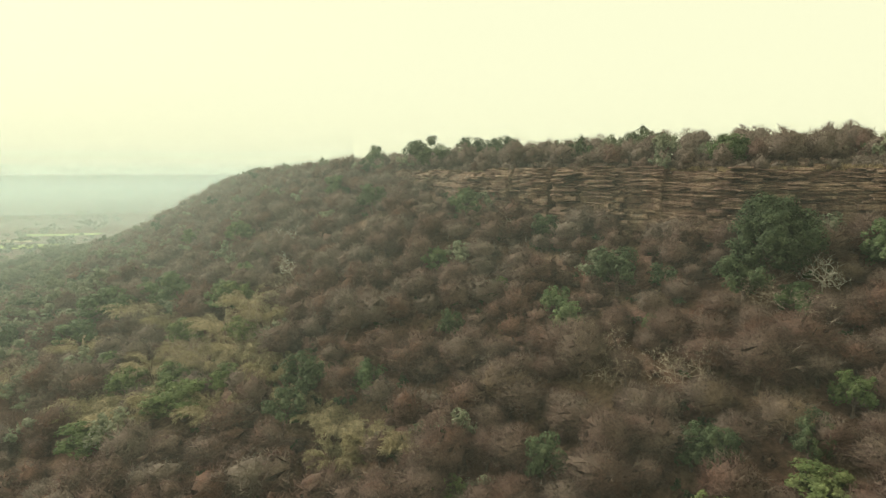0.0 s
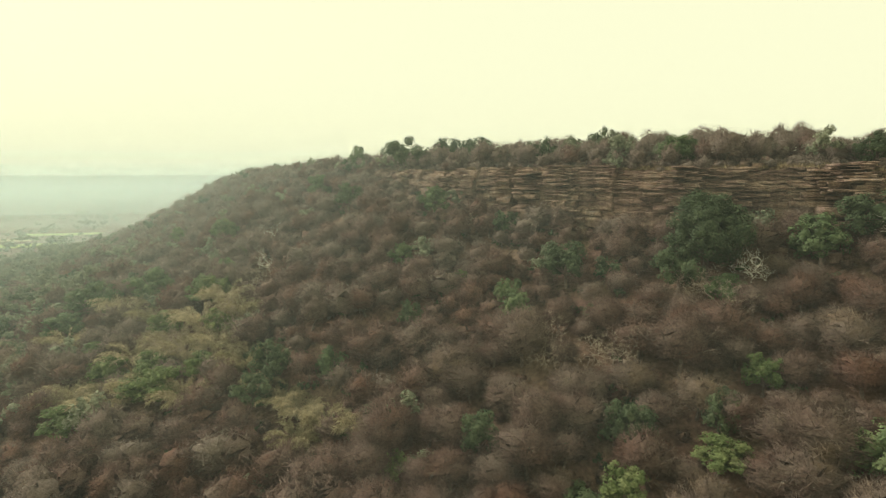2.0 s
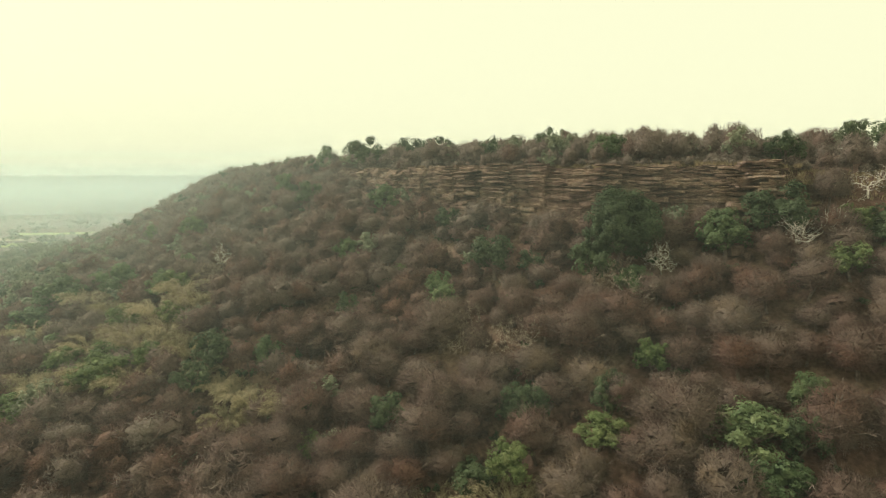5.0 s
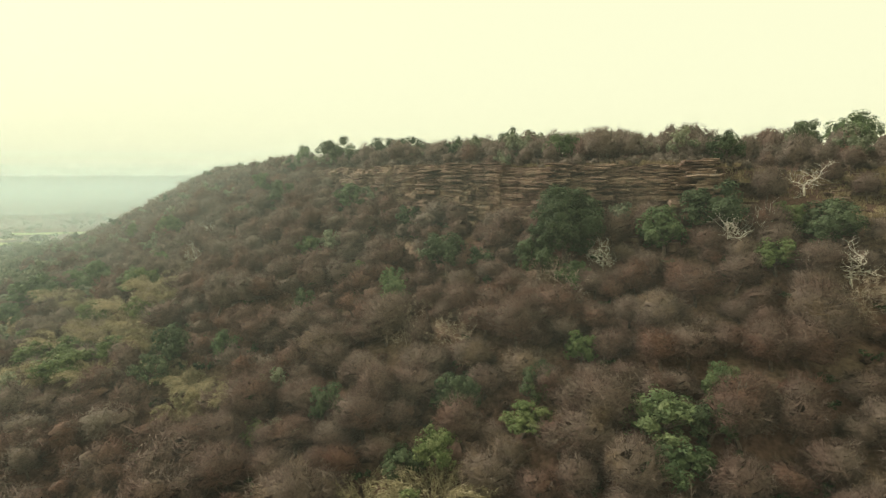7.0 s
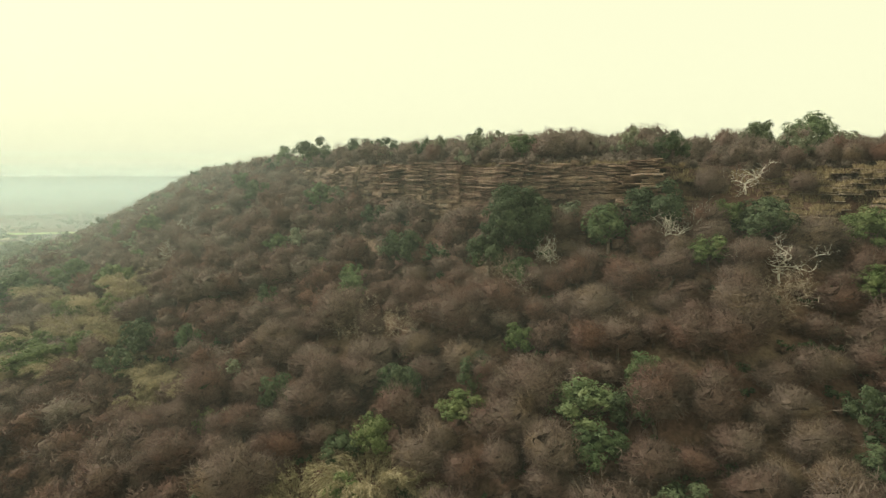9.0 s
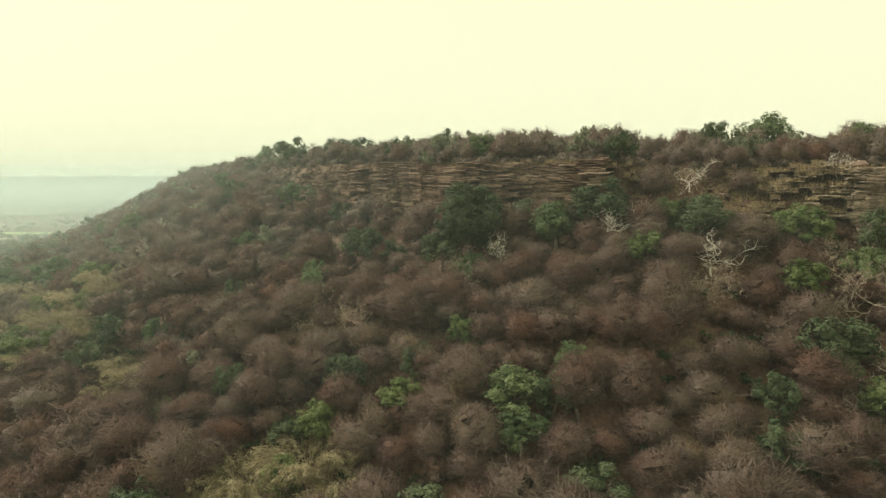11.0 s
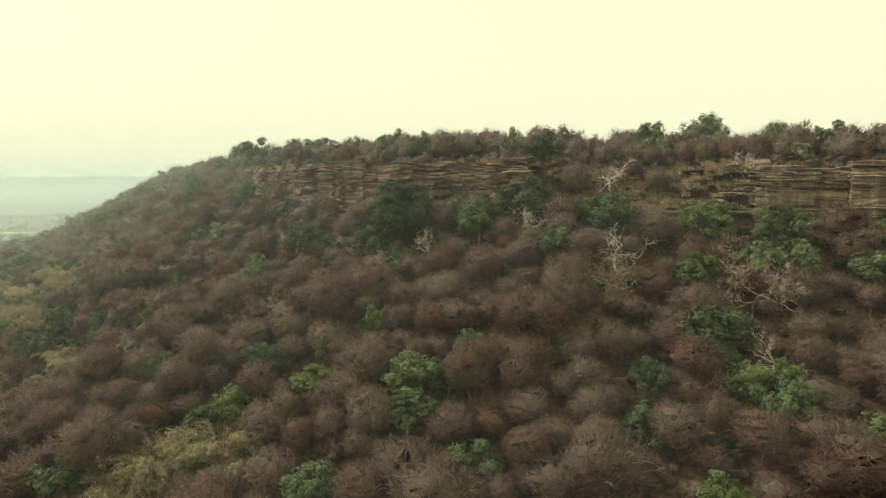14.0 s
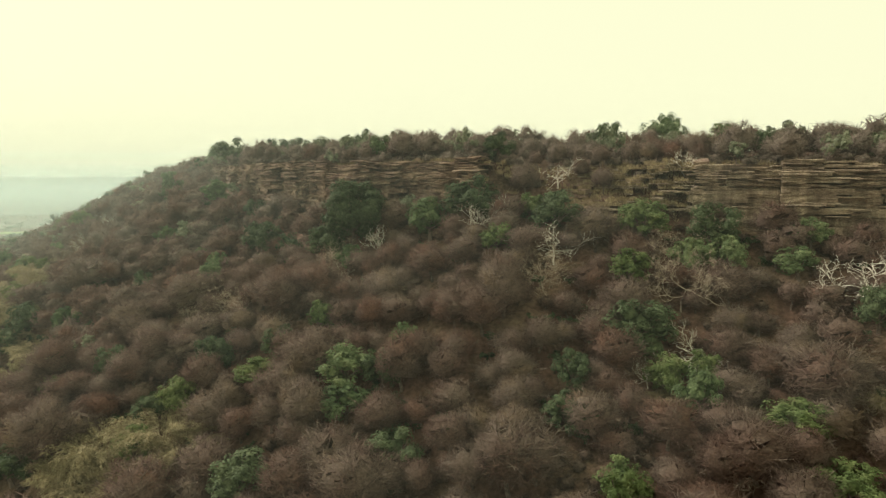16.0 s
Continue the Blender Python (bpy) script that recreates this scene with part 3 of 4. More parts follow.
LIME = [(-44.1, 93.4, 9.1), (-60.3, 90.0, 8.0), (1.3, 64.0, 3.2), (47.4, 63.5, 3.9), (38.5, 56.0, 5.6), (77.1, 68.8, 5.6), (28.2, 54.1, 4.4),
        (108.7, 34.1, 6.1), (110.6, 25.9, 6.5), (86.9, 29.1, 4.5), (96.7, 61.6, 5.9), (103.8, 70.0, 7.4), (102.4, 44.7, 3.6), (10.5, 103.8, 2.6),
        (-50.2, 154.7, 3.7), (84.0, 79.0, 5.2), (29.2, 42.8, 3.8), (-91.8, 207.8, 7.2), (97.8, 43.2, 4.4), (24.0, 47.5, 4.2),
        (-50.5, 104.5, 6.4), (-41.5, 113.0, 6.0), (-56.0, 121.0, 6.8), (-37.5, 98.5, 5.4), (-47.0, 129.0, 6.2), (-61.5, 107.5, 6.6), (-70.0, 118.0, 6.0)]
BAMBOO = [(19.4, 48.1, 8.8), (27.2, 49.6, 8.4), (31.3, 46.7, 7.1), (25.3, 42.4, 8.3), (16.9, 45.4, 6.2), (-46.1, 118.2, 8.4), (-39.4, 109.0, 6.7),
          (-46.4, 109.4, 6.7), (-76.8, 142.1, 8.6), (-42.8, 123.1, 6.8), (-55.0, 94.0, 5.8), (-16.0, 84.0, 4.4), (-24.5, 90.1, 3.7), (-93.0, 118.3, 7.3),
          (119.6, 36.3, 3.0), (96.9, 42.4, 2.9), (-52.0, 115.0, 6.5), (-36.0, 116.0, 6.0), (-50.0, 101.0, 5.5), (-62.0, 98.0, 6.5), (-83.0, 128.0, 7.0), (-66.0, 134.0, 6.0),
          (-20.0, 87.0, 4.6), (-33.0, 104.0, 5.0), (21.0, 43.0, 6.5),
          (-30.0, 97.0, 5.5), (-38.0, 90.5, 6.5), (-49.0, 96.5, 6.0), (-58.0, 112.0, 7.0), (-67.0, 103.0, 6.5), (-11.0, 79.5, 4.6), (-5.0, 75.0, 4.0), (-15.5, 77.5, 4.5)]
GHOST = [(55.6, 82.5, 6.7), (76.6, 77.0, 7.4), (86.8, 66.4, 8.0), (103.2, 48.6, 6.9), (95.7, 45.6, 4.7), (125.4, 50.8, 8.3),
         (-35.9, 135.8, 7.5), (-42.3, 161.1, 7.2), (90.5, 85.0, 7.0), (111.8, 76.5, 4.6)]
PALE = [(48.2, 77.6, 6.8), (31.3, 71.7, 7.0), (-35.7, 112.0, 9.1), (-48.0, 108.4, 10.0), (-87.4, 115.2, 10.6), (84.4, 59.8, 7.5), (88.9, 54.1, 4.6), (100.6, 28.3, 4.5),
        (106.0, 67.0, 4.8), (117.9, 35.4, 4.6), (12.5, 121.0, 3.9), (-35.4, 126.1, 6.3), (22.5, 76.4, 7.3), (84.8, 61.5, 5.3), (46.8, 81.5, 5.8),
        (54.5, 108.0, 3.4)]
FUZZY = [(104.3, 57.0, 9.4), (111.4, 66.0, 5.5)]
# on the plateau's skyline: x, y, width, height
SKYLINE = [(125.0, 123.5, 11.0, 10.6), (108.0, 115.4, 6.6, 8.6), (-4.5, 167.0, 11.5, 10.2), (-24.0, 199.0, 6.5, 9.6), (9.6, 176.0, 9.5, 9.5), (17.0, 170.0, 9.0, 9.0),
           (123.5, 88.5, 5.4, 7.2), (142.0, 83.0, 7.2, 6.0), (148.0, 79.0, 6.0, 5.4), (53.5, 107.6, 7.2, 6.6), (45.0, 134.0, 6.4, 8.4), (129.0, 83.0, 4.5, 5.6)]

# ---- leafy trees ----
rng = np.random.default_rng(21)
LEAFY = {}
for key, leaf_mat, seeds in (("dark", LEAF_DARK, 4), ("mid", LEAF_MID, 4), ("lime", LEAF_LIME, 3), ("hazed", LEAF_HAZED, 3)):
    LEAFY[key] = []
    for s in range(seeds):
        wood, leaves = leafy_crown(rng, 6.0, 6.6, 11, 13, 34, 0.115, 0.08)
        LEAFY[key].append((("trunk", mesh("trunk", *wood, [BARK])), ("crown", mesh("crown", *leaves, [leaf_mat], smooth=True))))
LEAFY["big"] = []
for s in range(1):
    wood, leaves = leafy_crown(rng, 12.8, 16.5, 22, 24, 52, 0.16, 0.15)
    LEAFY["big"].append((("trunk", mesh("trunk", *wood, [BARK])), ("crown", mesh("crown", *leaves, [LEAF_DARK], smooth=True))))

taken = []


def leafy(kind, rows, label, name, tall=1.0):
    for i, (x, y, w) in enumerate(rows):
        big = w > 12 and kind == "dark"
        kit = LEAFY["big"][0] if big else LEAFY[kind][i % len(LEAFY[kind])]
        put_tree(name, kit, x, y, w / (12.8 if big else 4.8 if w > 4.6 else 4.4), rng.uniform(0, 6.28),
                 "tall dense dark green tree standing against the foot of the cliff" if big else label, "tree", "" if big else name, tall * (1.05 if w < 4.6 else (0.84 if y > 60 else 0.66) if w < 7.7 else 0.66) if not big else 0.86)
        taken.append((x, y, w * (0.45 if x > 0 and w > 4.6 else 0.6)))
        taken.append((x - 0.03 * w, y - 0.5 * w, w * (0.16 if x > 0 and w > 4.6 else 0.4)))


leafy("dark", DARK, "dark green leafy tree standing among bare brown trees", "evergreen_tree", 1.05)
leafy("dark", DARK_FAR, "dark green leafy tree standing among bare brown trees", "evergreen_tree")
leafy("mid", MID, "green leafy tree with clumped foliage on the dry slope", "leafy_tree")
# foothill crowns take the leaf colour that is paled for haze
leafy("hazed", FOOTHILL, "broad grey-green tree at the foot of the hill", "foothill_tree", 0.75)
leafy("lime", LIME, "fresh yellow-green tree in young leaf on the dry slope", "young_leaf_tree", 0.9)
for i, (x, y, w, h) in enumerate(SKYLINE):
    kit = LEAFY["dark" if i % 3 else "mid"][i % 4]
    put_tree("skyline_tree", kit, x, y, w / 5.2, rng.uniform(0, 6.28), "green spreading tree rising over the scrub on the plateau", "tree", "skyline_tree", 0.98 * h / 6.6 / (w / 5.2))
    taken.append((x, y, w * 0.34))

# ---- pale leafless trees ----
def put_bare_limbs(kind, rows, seed, label, mat, tall, fat, twigs):
    for i, (x, y, w) in enumerate(rows):
        g = np.random.default_rng(seed + i)
        root = tagged(new(kind), label, "tree", kind)
        root.location = (x, y, ground_at(x, y))
        for j, (stem, *branches) in enumerate(ghost_limbs(g, w * 1.2, w * tall, 4, 3, fat, twigs)):
            name = "limb" if j else "trunk"
            limb = part(name, mesh(name, *stem, [mat]), root)
            for shape in branches:
                if twigs:
                    tagged(part("twigs", mesh("twigs", *shape, [mat]), limb), kind="stuff")
                else:
                    part("branch", mesh("branch", *shape, [mat]), limb)
        taken.append((x, y, w * 0.16))
        taken.append((x - 0.14 * w, y - 0.5 * w, w * (0.22 if twigs else 0.34)))


put_bare_limbs("bleached_tree", GHOST, 300, "leafless tree with bleached pale grey crooked limbs", PALE_BARK, 0.85, 0.62, 0)
put_bare_limbs("dry_pale_tree", PALE, 400, "leafless tree with dull pale thin branches", TAN_BARK, 0.95, 0.30, 6)
put_bare_limbs("twiggy_pale_tree", FUZZY, 460, "leafless round tree with a dense pale crown of fine twigs", TAN_BARK, 1.0, 0.45, 18)

# ---- dry bamboo thickets ----
for i, (x, y, w) in enumerate(BAMBOO):
    g = np.random.default_rng(500 + i)
    culms, leaves = thicket(g, w * 1.15, w * (0.84 if x > 0 else 0.95), 54, 110, 0.6)
    root = tagged(new("bamboo_thicket"), "arching thicket of straw-yellow dry bamboo on the slope", "bamboo", "bamboo_thicket")
    root.location = (x, y, ground_at(x, y))
    part("stem_clump", mesh("stem_clump", *culms, [STRAW]), root)
    part("foliage", mesh("foliage", *leaves, [STRAW]), root)
    taken.append((x, y, w * 0.62))
    taken.append((x, y - 0.4 * w, w * 0.48))

# ---- the bare woodland ----
rng = np.random.default_rng(31)
NEAR = [bare_crown(rng, 7.0, 6.0 * rng.uniform(0.85, 1.1), 150, 8, 0.058) for _ in range(9)]
FARS = [bare_crown(rng, 6.2, 6.0 * rng.uniform(0.8, 1.05), 48, 8, 0.11, False) for _ in range(7)]
FARTHEST = [bare_crown(rng, 6.2, 6.0 * rng.uniform(0.8, 1.05), 20, 5, 0.28, False) for _ in range(6)]
NEAR_KITS = [(("trunk", mesh("trunk", *wood, [BARK])), ("crown", mesh("crown", *twigs[:2], [TWIG], smooth=True, normals=twigs[2]))) for wood, twigs in NEAR]

spots = []
row = 0
y = 12.0
while y < 470:
    x = -340.0 + (row % 2) * 2.4
    while x < 260:
        spots.append((x + rng.uniform(-1.5, 1.5), y + rng.uniform(-1.4, 1.4), rng.uniform(), rng.uniform(), rng.uniform()))
        x += 4.75
    y += 4.35
    row += 1
spots = np.array(spots)
d, u, top, face = scarp(spots[:, 0], spots[:, 1])
sx, sy = spots[:, 0], spots[:, 1]
keep = (sx > -0.80 * sy - 14) & (sx < 74 + 0.80 * (sy + 28)) & (d < 120) & (d > -48) & ~((u < 430) & (d < -24))
keep &= ~((d > -3.4) & (d < 1.4) & (u > 500) & ~((u > 634) & (u < 649)))
keep &= ~((d > -9.0) & (d <= -4.0) & (u > 505) & (spots[:, 2] < 0.3))
keep &= ~((u > 650) & (u < 674) & (d > -8) & (d < 3) & (spots[:, 2] < 0.8))
keep &= ~((d > 60) & (sy < 30))
keep &= np.hypot(sx - 78.5, sy - 117.1) > 4.5
tk = np.array(taken)
keep &= (((sx[:, None] - tk[None, :, 0]) ** 2 + (sy[:, None] - tk[None, :, 1]) ** 2) > (tk[None, :, 2] + 0.5) ** 2).all(1)
spots, d, u = spots[keep], d[keep], u[keep]
height = land(spots[:, 0], spots[:, 1])
singled = 0
FAR_LEAFY = [leafy_crown(rng, 6.0, 6.2, 4, 5, 6, 0.40, 0.3, False) for _ in range(5)]
FINE_LEAFY = [leafy_crown(rng, 6.0, 6.2, 6, 8, 13, 0.19, 0.2, False) for _ in range(5)]
SHRUB = [leafy_crown(rng, 3.0, 2.2, 3, 5, 10, 0.16, 0.0, False) for _ in range(4)]
wood_parts, twig_parts, grey_wood, grey_twigs, green_wood, grey_leaves, dark_leaves = [], [], [], [], [], [], []


def strew(kit, x, y, h, size, tall, turn, *lists):
    c, s = math.cos(turn) * size, math.sin(turn) * size
    a = np.array([[c, -s, 0], [s, c, 0], [0, 0, size * tall]])
    for parts, (v, f, *n) in zip(lists, kit):
        parts.append((v @ a.T + (x, y, h), f, *(k @ (a[:, :] / size).T for k in n)))


chance = np.random.default_rng(77)
for (x, y, r1, r2, r3), dd, uu, h in zip(spots, d, u, height):
    size = (0.86 + 0.62 * r2 * r2 + 0.12 * r2) * (0.80 if dd < 0 else 0.90 + 0.25 * min(dd / 45, 1))
    tall = (0.74 if dd > 0 else 0.94) + 0.26 * r3
    turn = r1 * 97.0
    close = 8 < x < 118 and 20 < y < 88 and dd < 64
    if close and singled < 300:
        put_tree("bare_tree", NEAR_KITS[singled % len(NEAR_KITS)], x, y, size, turn, "leafless tree with a rounded brown crown of fine twigs", "tree", "bare_tree", tall)
        singled += 1
        continue
    # greener towards the valley and on the far flank
    low = np.clip((dd - 50) / 60, 0, 1) * np.clip((560 - uu) / 60, 0, 1)
    green = 0.03 + 0.62 * low + (0.10 if dd < 0 else 0) + 0.10 * np.clip((530 - uu) / 100, 0, 1)
    # more haze-paled twigs leftward, farther off and on the plateau
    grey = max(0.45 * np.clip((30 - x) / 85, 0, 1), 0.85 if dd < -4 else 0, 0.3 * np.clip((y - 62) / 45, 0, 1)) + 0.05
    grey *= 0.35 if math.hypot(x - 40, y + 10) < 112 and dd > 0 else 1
    pick = chance.uniform()
    if pick < green:
        # few dark leaves at far left; the haze-paled green takes their place
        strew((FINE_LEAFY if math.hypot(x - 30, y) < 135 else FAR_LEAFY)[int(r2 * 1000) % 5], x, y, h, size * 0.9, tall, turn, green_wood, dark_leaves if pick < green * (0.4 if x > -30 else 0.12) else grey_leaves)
        continue
    near = dd > -12 and math.hypot(x - 40, y + 10) < 92 and dd < 62
    kits = NEAR if near else FARS if math.hypot(x, y) < 210 else FARTHEST
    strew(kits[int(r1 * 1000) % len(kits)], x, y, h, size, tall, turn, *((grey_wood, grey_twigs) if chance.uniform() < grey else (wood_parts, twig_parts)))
# low brushwood on the slope
BRUSH = [bare_crown(rng, 6.2, 6.0, 20, 6, 0.24, False) for _ in range(5)]
hx, hy = (q.ravel() for q in np.meshgrid(np.arange(-60, 140, 2.6), np.arange(14, 130, 2.6)))
hx, hy = hx + chance.uniform(-0.9, 0.9, len(hx)), hy + chance.uniform(-0.9, 0.9, len(hy))
hd = scarp(hx, hy)[0]
gap = (hd > 2) & (hd < 75) & (np.min((hx[:, None] - spots[None, :, 0]) ** 2 + (hy[:, None] - spots[None, :, 1]) ** 2, 1) > 2.5 ** 2)
gap &= (((hx[:, None] - tk[None, :, 0]) ** 2 + (hy[:, None] - tk[None, :, 1]) ** 2) > (tk[None, :, 2] * 0.75) ** 2).all(1)
for i, (x, y) in enumerate(zip(hx[gap], hy[gap])):
    strew(BRUSH[i % 5], x, y, ground_at(x, y) - 0.4, chance.uniform(0.34, 0.58), 0.85, chance.uniform(0, 6.28), wood_parts, twig_parts)
# low scrub under the plateau's trees
for i in range(1150):
    uu, dd = chance.uniform(430, 790), chance.uniform(-46, -26) if i % 3 else chance.uniform(-12, -4)
    p, way, o = edge_at(uu)
    x, y = p + o * dd
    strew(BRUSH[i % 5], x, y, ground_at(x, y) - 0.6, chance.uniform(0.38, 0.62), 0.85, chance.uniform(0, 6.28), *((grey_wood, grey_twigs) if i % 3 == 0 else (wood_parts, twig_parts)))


def strewn(name, wood, leaves, mat, label, category):
    """Many plants as one: their foliage, and their wood as a part of it."""
    soft = np.concatenate([p[2] for p in leaves]) if len(leaves[0]) > 2 else None
    ob = new(name, mesh(name, *join([p[:2] for p in leaves]), [mat], smooth=True, normals=soft))
    part("wood", mesh("wood", *join(wood), [BARK]), ob)
    return tagged(ob, label, category, kind="stuff")


strewn("bare_woodland", wood_parts, twig_parts, TWIG, "dense leafless brown woodland covering the hillside", "woodland")

# ---- the valley: fields, tree lines ----
for k, (x, y, lx, ly, turn, mat) in enumerate([(-400, 515, 90, 40, 0.3, FIELD), (-470, 560, 120, 26, 0.25, FALLOW), (-424, 632, 80, 22, 0.2, FIELD), (-900, 1150, 320, 60, 0.15, FALLOW)]):
    n = 9
    a, b = np.meshgrid(np.linspace(-lx / 2, lx / 2, n), np.linspace(-ly / 2, ly / 2, n))
    px, py = x + a * math.cos(turn) - b * math.sin(turn), y + a * math.sin(turn) + b * math.cos(turn)
    i = (np.arange(n - 1)[:, None] * n + np.arange(n - 1)[None]).ravel()
    f = np.concatenate([np.stack([i, i + 1, i + 1 + n], 1), np.stack([i, i + 1 + n, i + n], 1)])
    field = new("field", mesh("field", np.stack([px, py, land(px, py) + 0.5], 2).reshape(-1, 3), f, [mat], smooth=True))
    tagged(field, "flat green crop field in the hazy valley" if mat is FIELD else "flat pale fallow field in the hazy valley", "field", "valley fields", "structure")

vr = np.random.default_rng(91)
far_wood, far_leaves = [], []
COPSE = [leafy_crown(rng, 6.0, 6.0, 3, 4, 5, 0.55, 0.3, False) for _ in range(4)]
for i in range(1400):
    far = 420 + 1700 * vr.uniform() ** 1.5
    a = vr.uniform(-0.95, -0.30)
    x, y = far * math.sin(a) + vr.normal() * 10, far * math.cos(a) + vr.normal() * 10
    line = math.sin(x * 0.011 + y * 0.016) + math.sin(y * 0.021 - x * 0.006)
    dd = float(scarp(x, y)[0])
    if dd < 120 or (line < 0.35 and dd > 210):
        continue
    strew(COPSE[i % 4], x, y, ground_at(x, y), vr.uniform(0.8, 1.5) * (1 + far / 2400), 0.9, vr.uniform(0, 6.28), far_wood, far_leaves)
strewn("valley_woods", far_wood, far_leaves, LEAF_HAZED, "lines and clumps of grey-green trees in the hazy valley", "woods")
strewn("grey_woodland", grey_wood, grey_twigs, TWIG_HAZED, "leafless woodland on the far flank and plateau, twigs greyed to imitate haze", "woodland")
strewn("mixed_woodland", green_wood, grey_leaves, LEAF_HAZED, "grey-green trees mixed into the dry woodland, leaves paled to imitate haze", "woodland")
shrub_wood, shrub_leaves = [], []
for i in range(1300):
    x, y = vr.uniform(-70, 150), vr.uniform(20, 150)
    dd = float(scarp(x, y)[0])
    if 1.5 < dd < 75 and (dd < 9 or vr.uniform() < 0.4):
        strew(SHRUB[i % 4], x, y, ground_at(x, y), vr.uniform(0.6, 1.3), 1.0, vr.uniform(0, 6.28), shrub_wood, shrub_leaves)
strewn("dark_green_growth", shrub_wood, shrub_leaves + dark_leaves, LEAF_DARK, "scattered dark green shrubs and trees among the bare woodland", "shrubs")

# ---- dry grass on the lip of the cliff and on its ledges ----
n = 26000
gu, gd = vr.uniform(500, 800, n), -3.9 - np.abs(vr.normal(size=n)) * 3.2
gap = vr.uniform(size=n) < 0.25
gu[gap], gd[gap] = vr.uniform(650, 672, gap.sum()), vr.uniform(-10, 1.5, gap.sum())
at = [edge_at(s) for s in np.linspace(500, 800, 301)]
gp = np.array([[np.interp(gu, np.linspace(500, 800, 301), [a[j][k] for a in at]) for k in (0, 1)] for j in (0, 2)])
bx, by = gp[0, 0] + gp[1, 0] * gd, gp[0, 1] + gp[1, 1] * gd
patch = swell(bx, by, 9, 8) + swell(bx, by, 3.5, 9) > -0.25
bx, by = bx[patch], by[patch]
base = np.stack([bx, by, land(bx, by) - 0.05], 1)
tufts = []
for q, way, long, z in gap_tops:
    for _ in range(90):
        s = q + way * vr.uniform(-0.5, 0.5) * long - np.array([way[1], -way[0]]) * vr.uniform(0.1, 1.6)
        tufts.append((*s, z - 0.05))
base = np.concatenate([base, np.array(tufts)])
bx = base[:, 0]
tip = base + np.stack([vr.normal(size=len(bx)) * 0.25, vr.normal(size=len(bx)) * 0.25, vr.uniform(0.35, 0.95, len(bx))], 1)
tagged(new("dry_grass", mesh("dry_grass", *slivers(base, tip, np.full(len(bx), 0.22), vr), [GRASS])), "tawny dry grass on the ledges and lip of the cliff", "grass", kind="stuff")

# ---- loose rocks under the face and on its lip ----
for i in range(46):
    u = vr.uniform(505, 720)
    p, t, o = edge_at(u)
    on_lip = i % 3 == 0
    q = p + o * (vr.uniform(-8, -4.6) if on_lip else vr.uniform(2.6, 7.5))
    s = vr.uniform(0.7, 1.9)
    rock = tagged(new("fallen_rock", BLOCK_MESHES[i % len(BLOCK_MESHES)]), "angular block of fallen reddish sandstone", "rock", "fallen_rock")
    rock.matrix_world = Matrix.Translation((*q, ground_at(*q) - 0.25 * s)) @ Matrix.Rotation(vr.uniform(0, 6.28), 4, "Z") @ Matrix.Rotation(vr.normal() * 0.15, 4, "X") @ Matrix.Diagonal((s * 1.5, s * 1.1, s * 0.9, 1))

# ---- a broken trunk ----
snag = tagged(new("broken_trunk"), "broken tan tree trunk leaning among yellow-green growth", "tree")
snag.location = (103.0, 41.6, ground_at(103.0, 41.6))
part("trunk", mesh("trunk", *tube([(0, 0, -0.4), (0.2, 0, 1.2), (0.9, 0.1, 2.4), (2.3, 0.2, 3.3)], [0.24, 0.2, 0.17, 0.04], 7), [PALE_BARK]), snag)


# ---- see-through sheets standing in for thin haze, one behind another, denser towards the valley ----
scene.cycles.transparent_max_bounces = 40


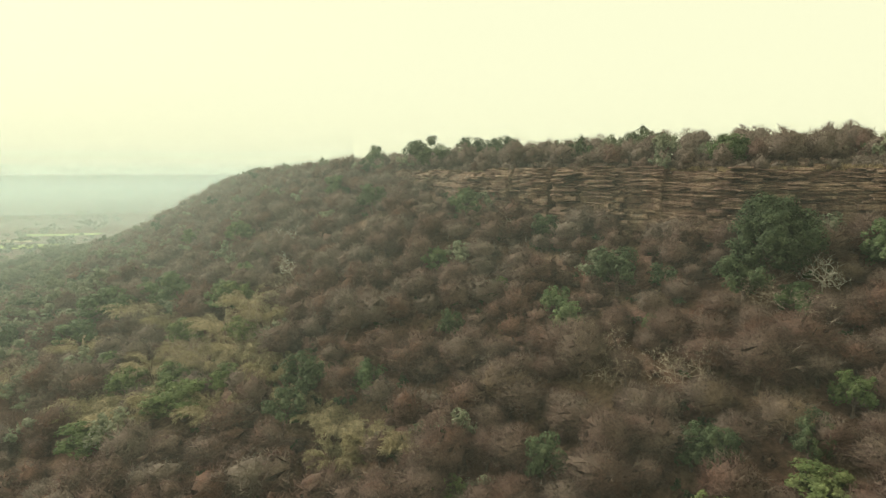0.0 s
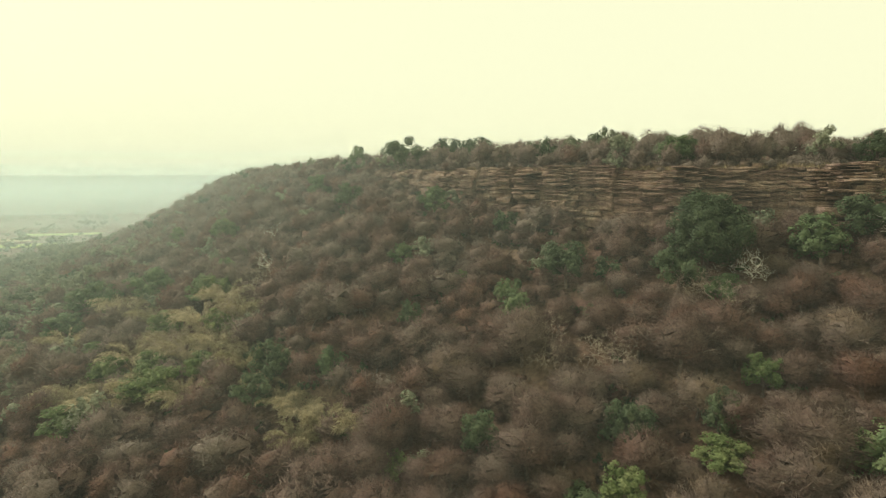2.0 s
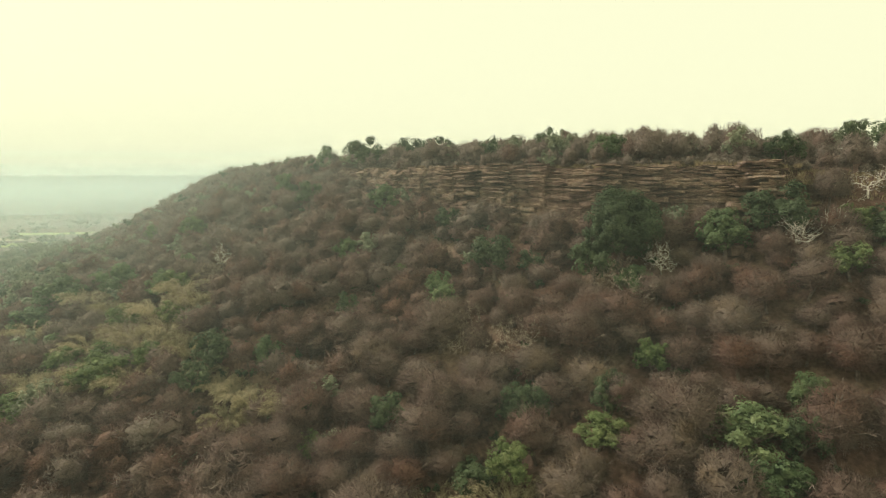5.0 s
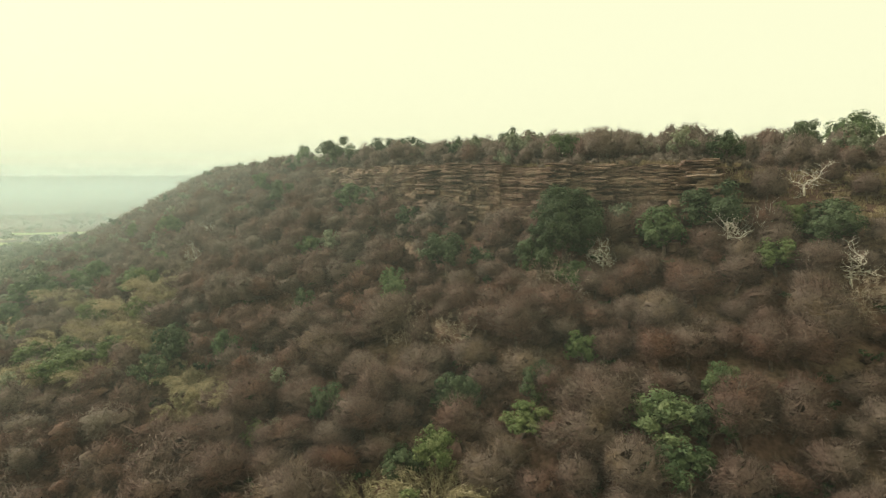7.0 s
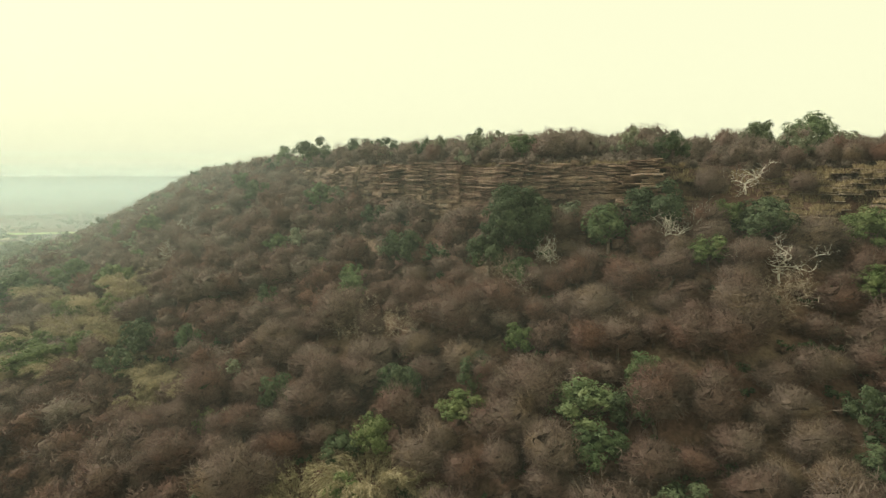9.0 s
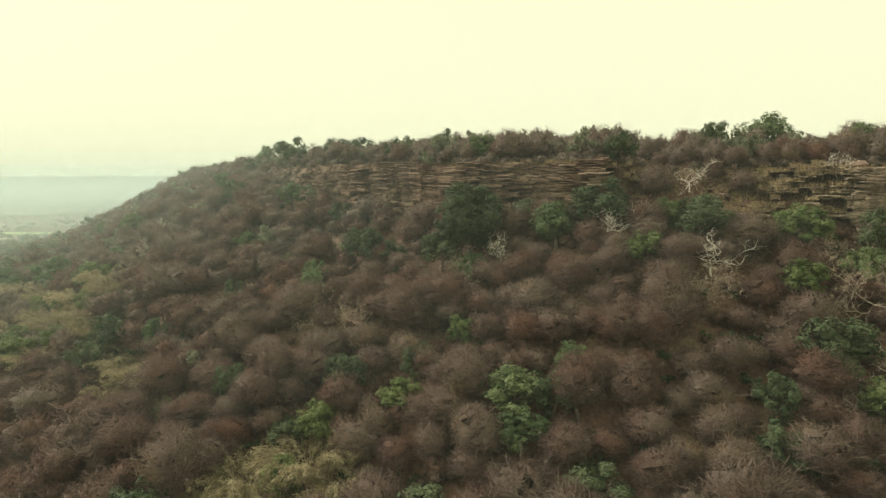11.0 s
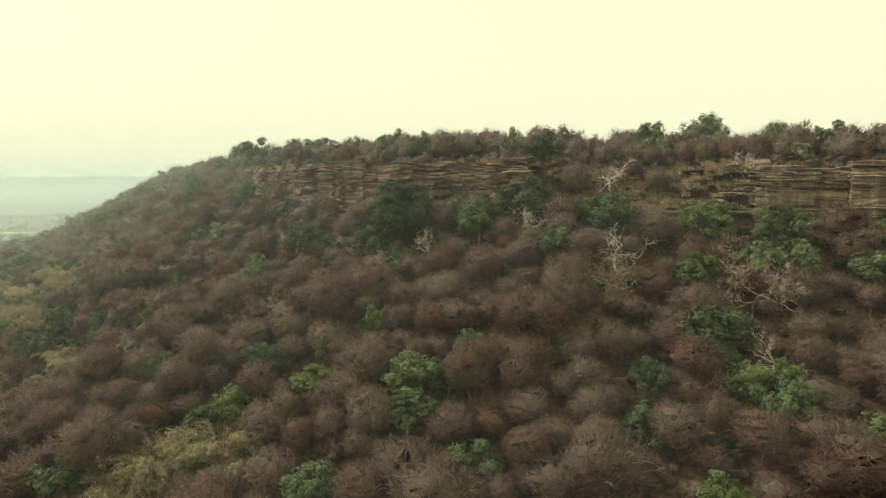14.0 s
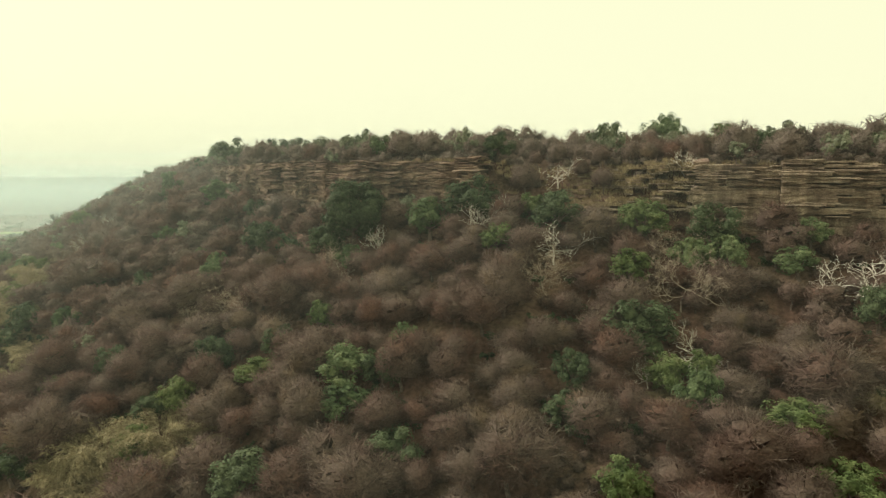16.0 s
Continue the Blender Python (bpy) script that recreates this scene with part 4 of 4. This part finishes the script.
def haze(strength, low, top, colour):
    m = bpy.data.materials.new("thin_haze")
    m.use_nodes = True
    n, l = m.node_tree.nodes, m.node_tree.links
    n.clear()
    geo, xyz, span = n.new("ShaderNodeNewGeometry"), n.new("ShaderNodeSeparateXYZ"), n.new("ShaderNodeMapRange")
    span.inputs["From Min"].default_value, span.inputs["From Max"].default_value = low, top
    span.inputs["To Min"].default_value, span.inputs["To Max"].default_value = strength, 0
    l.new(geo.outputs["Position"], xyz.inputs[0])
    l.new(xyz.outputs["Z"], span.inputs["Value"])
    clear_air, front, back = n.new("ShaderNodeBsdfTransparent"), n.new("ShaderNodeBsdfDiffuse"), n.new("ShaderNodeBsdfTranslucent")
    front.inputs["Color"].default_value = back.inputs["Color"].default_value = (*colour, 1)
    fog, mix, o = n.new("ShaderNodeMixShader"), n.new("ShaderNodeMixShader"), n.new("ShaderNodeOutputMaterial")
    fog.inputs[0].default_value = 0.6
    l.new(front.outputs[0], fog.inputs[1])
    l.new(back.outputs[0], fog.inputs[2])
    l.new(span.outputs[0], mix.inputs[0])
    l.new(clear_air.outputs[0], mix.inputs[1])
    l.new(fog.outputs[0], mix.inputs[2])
    l.new(mix.outputs[0], o.inputs["Surface"])
    return m


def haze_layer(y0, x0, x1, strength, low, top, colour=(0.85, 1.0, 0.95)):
    """An upright sheet that stands in for hazy air and crosses the y axis at y0."""
    v = [(x0, y0 + x0 * HAZE_LEAN, 5), (x1, y0 + x1 * HAZE_LEAN, 5), (x1, y0 + x1 * HAZE_LEAN, top), (x0, y0 + x0 * HAZE_LEAN, top)]
    ob = new("morning_haze", mesh("morning_haze", v, [(0, 1, 2), (0, 2, 3)], [haze(strength, low, top, colour)]))
    tagged(ob, "thin pale see-through sheet standing in for morning haze before the hill", "haze", kind="structure")


HAZE_LEAN = 0.12
# the nearest sheet is added to lift the dark tones everywhere
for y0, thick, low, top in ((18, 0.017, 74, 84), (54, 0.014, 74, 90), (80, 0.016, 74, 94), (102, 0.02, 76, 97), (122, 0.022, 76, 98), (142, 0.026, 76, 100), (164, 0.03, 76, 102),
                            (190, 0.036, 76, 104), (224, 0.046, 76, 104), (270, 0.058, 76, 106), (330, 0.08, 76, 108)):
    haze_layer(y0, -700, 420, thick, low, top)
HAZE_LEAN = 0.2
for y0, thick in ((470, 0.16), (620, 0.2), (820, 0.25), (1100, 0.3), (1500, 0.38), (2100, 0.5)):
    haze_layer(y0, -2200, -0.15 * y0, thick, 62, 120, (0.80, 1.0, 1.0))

# ---- stones of the face that can be told apart ----
for bz, k, m in singles[-300:]:
    b = new("stone_block", BLOCK_MESHES[k])
    b.parent = cliff
    b.matrix_world = m
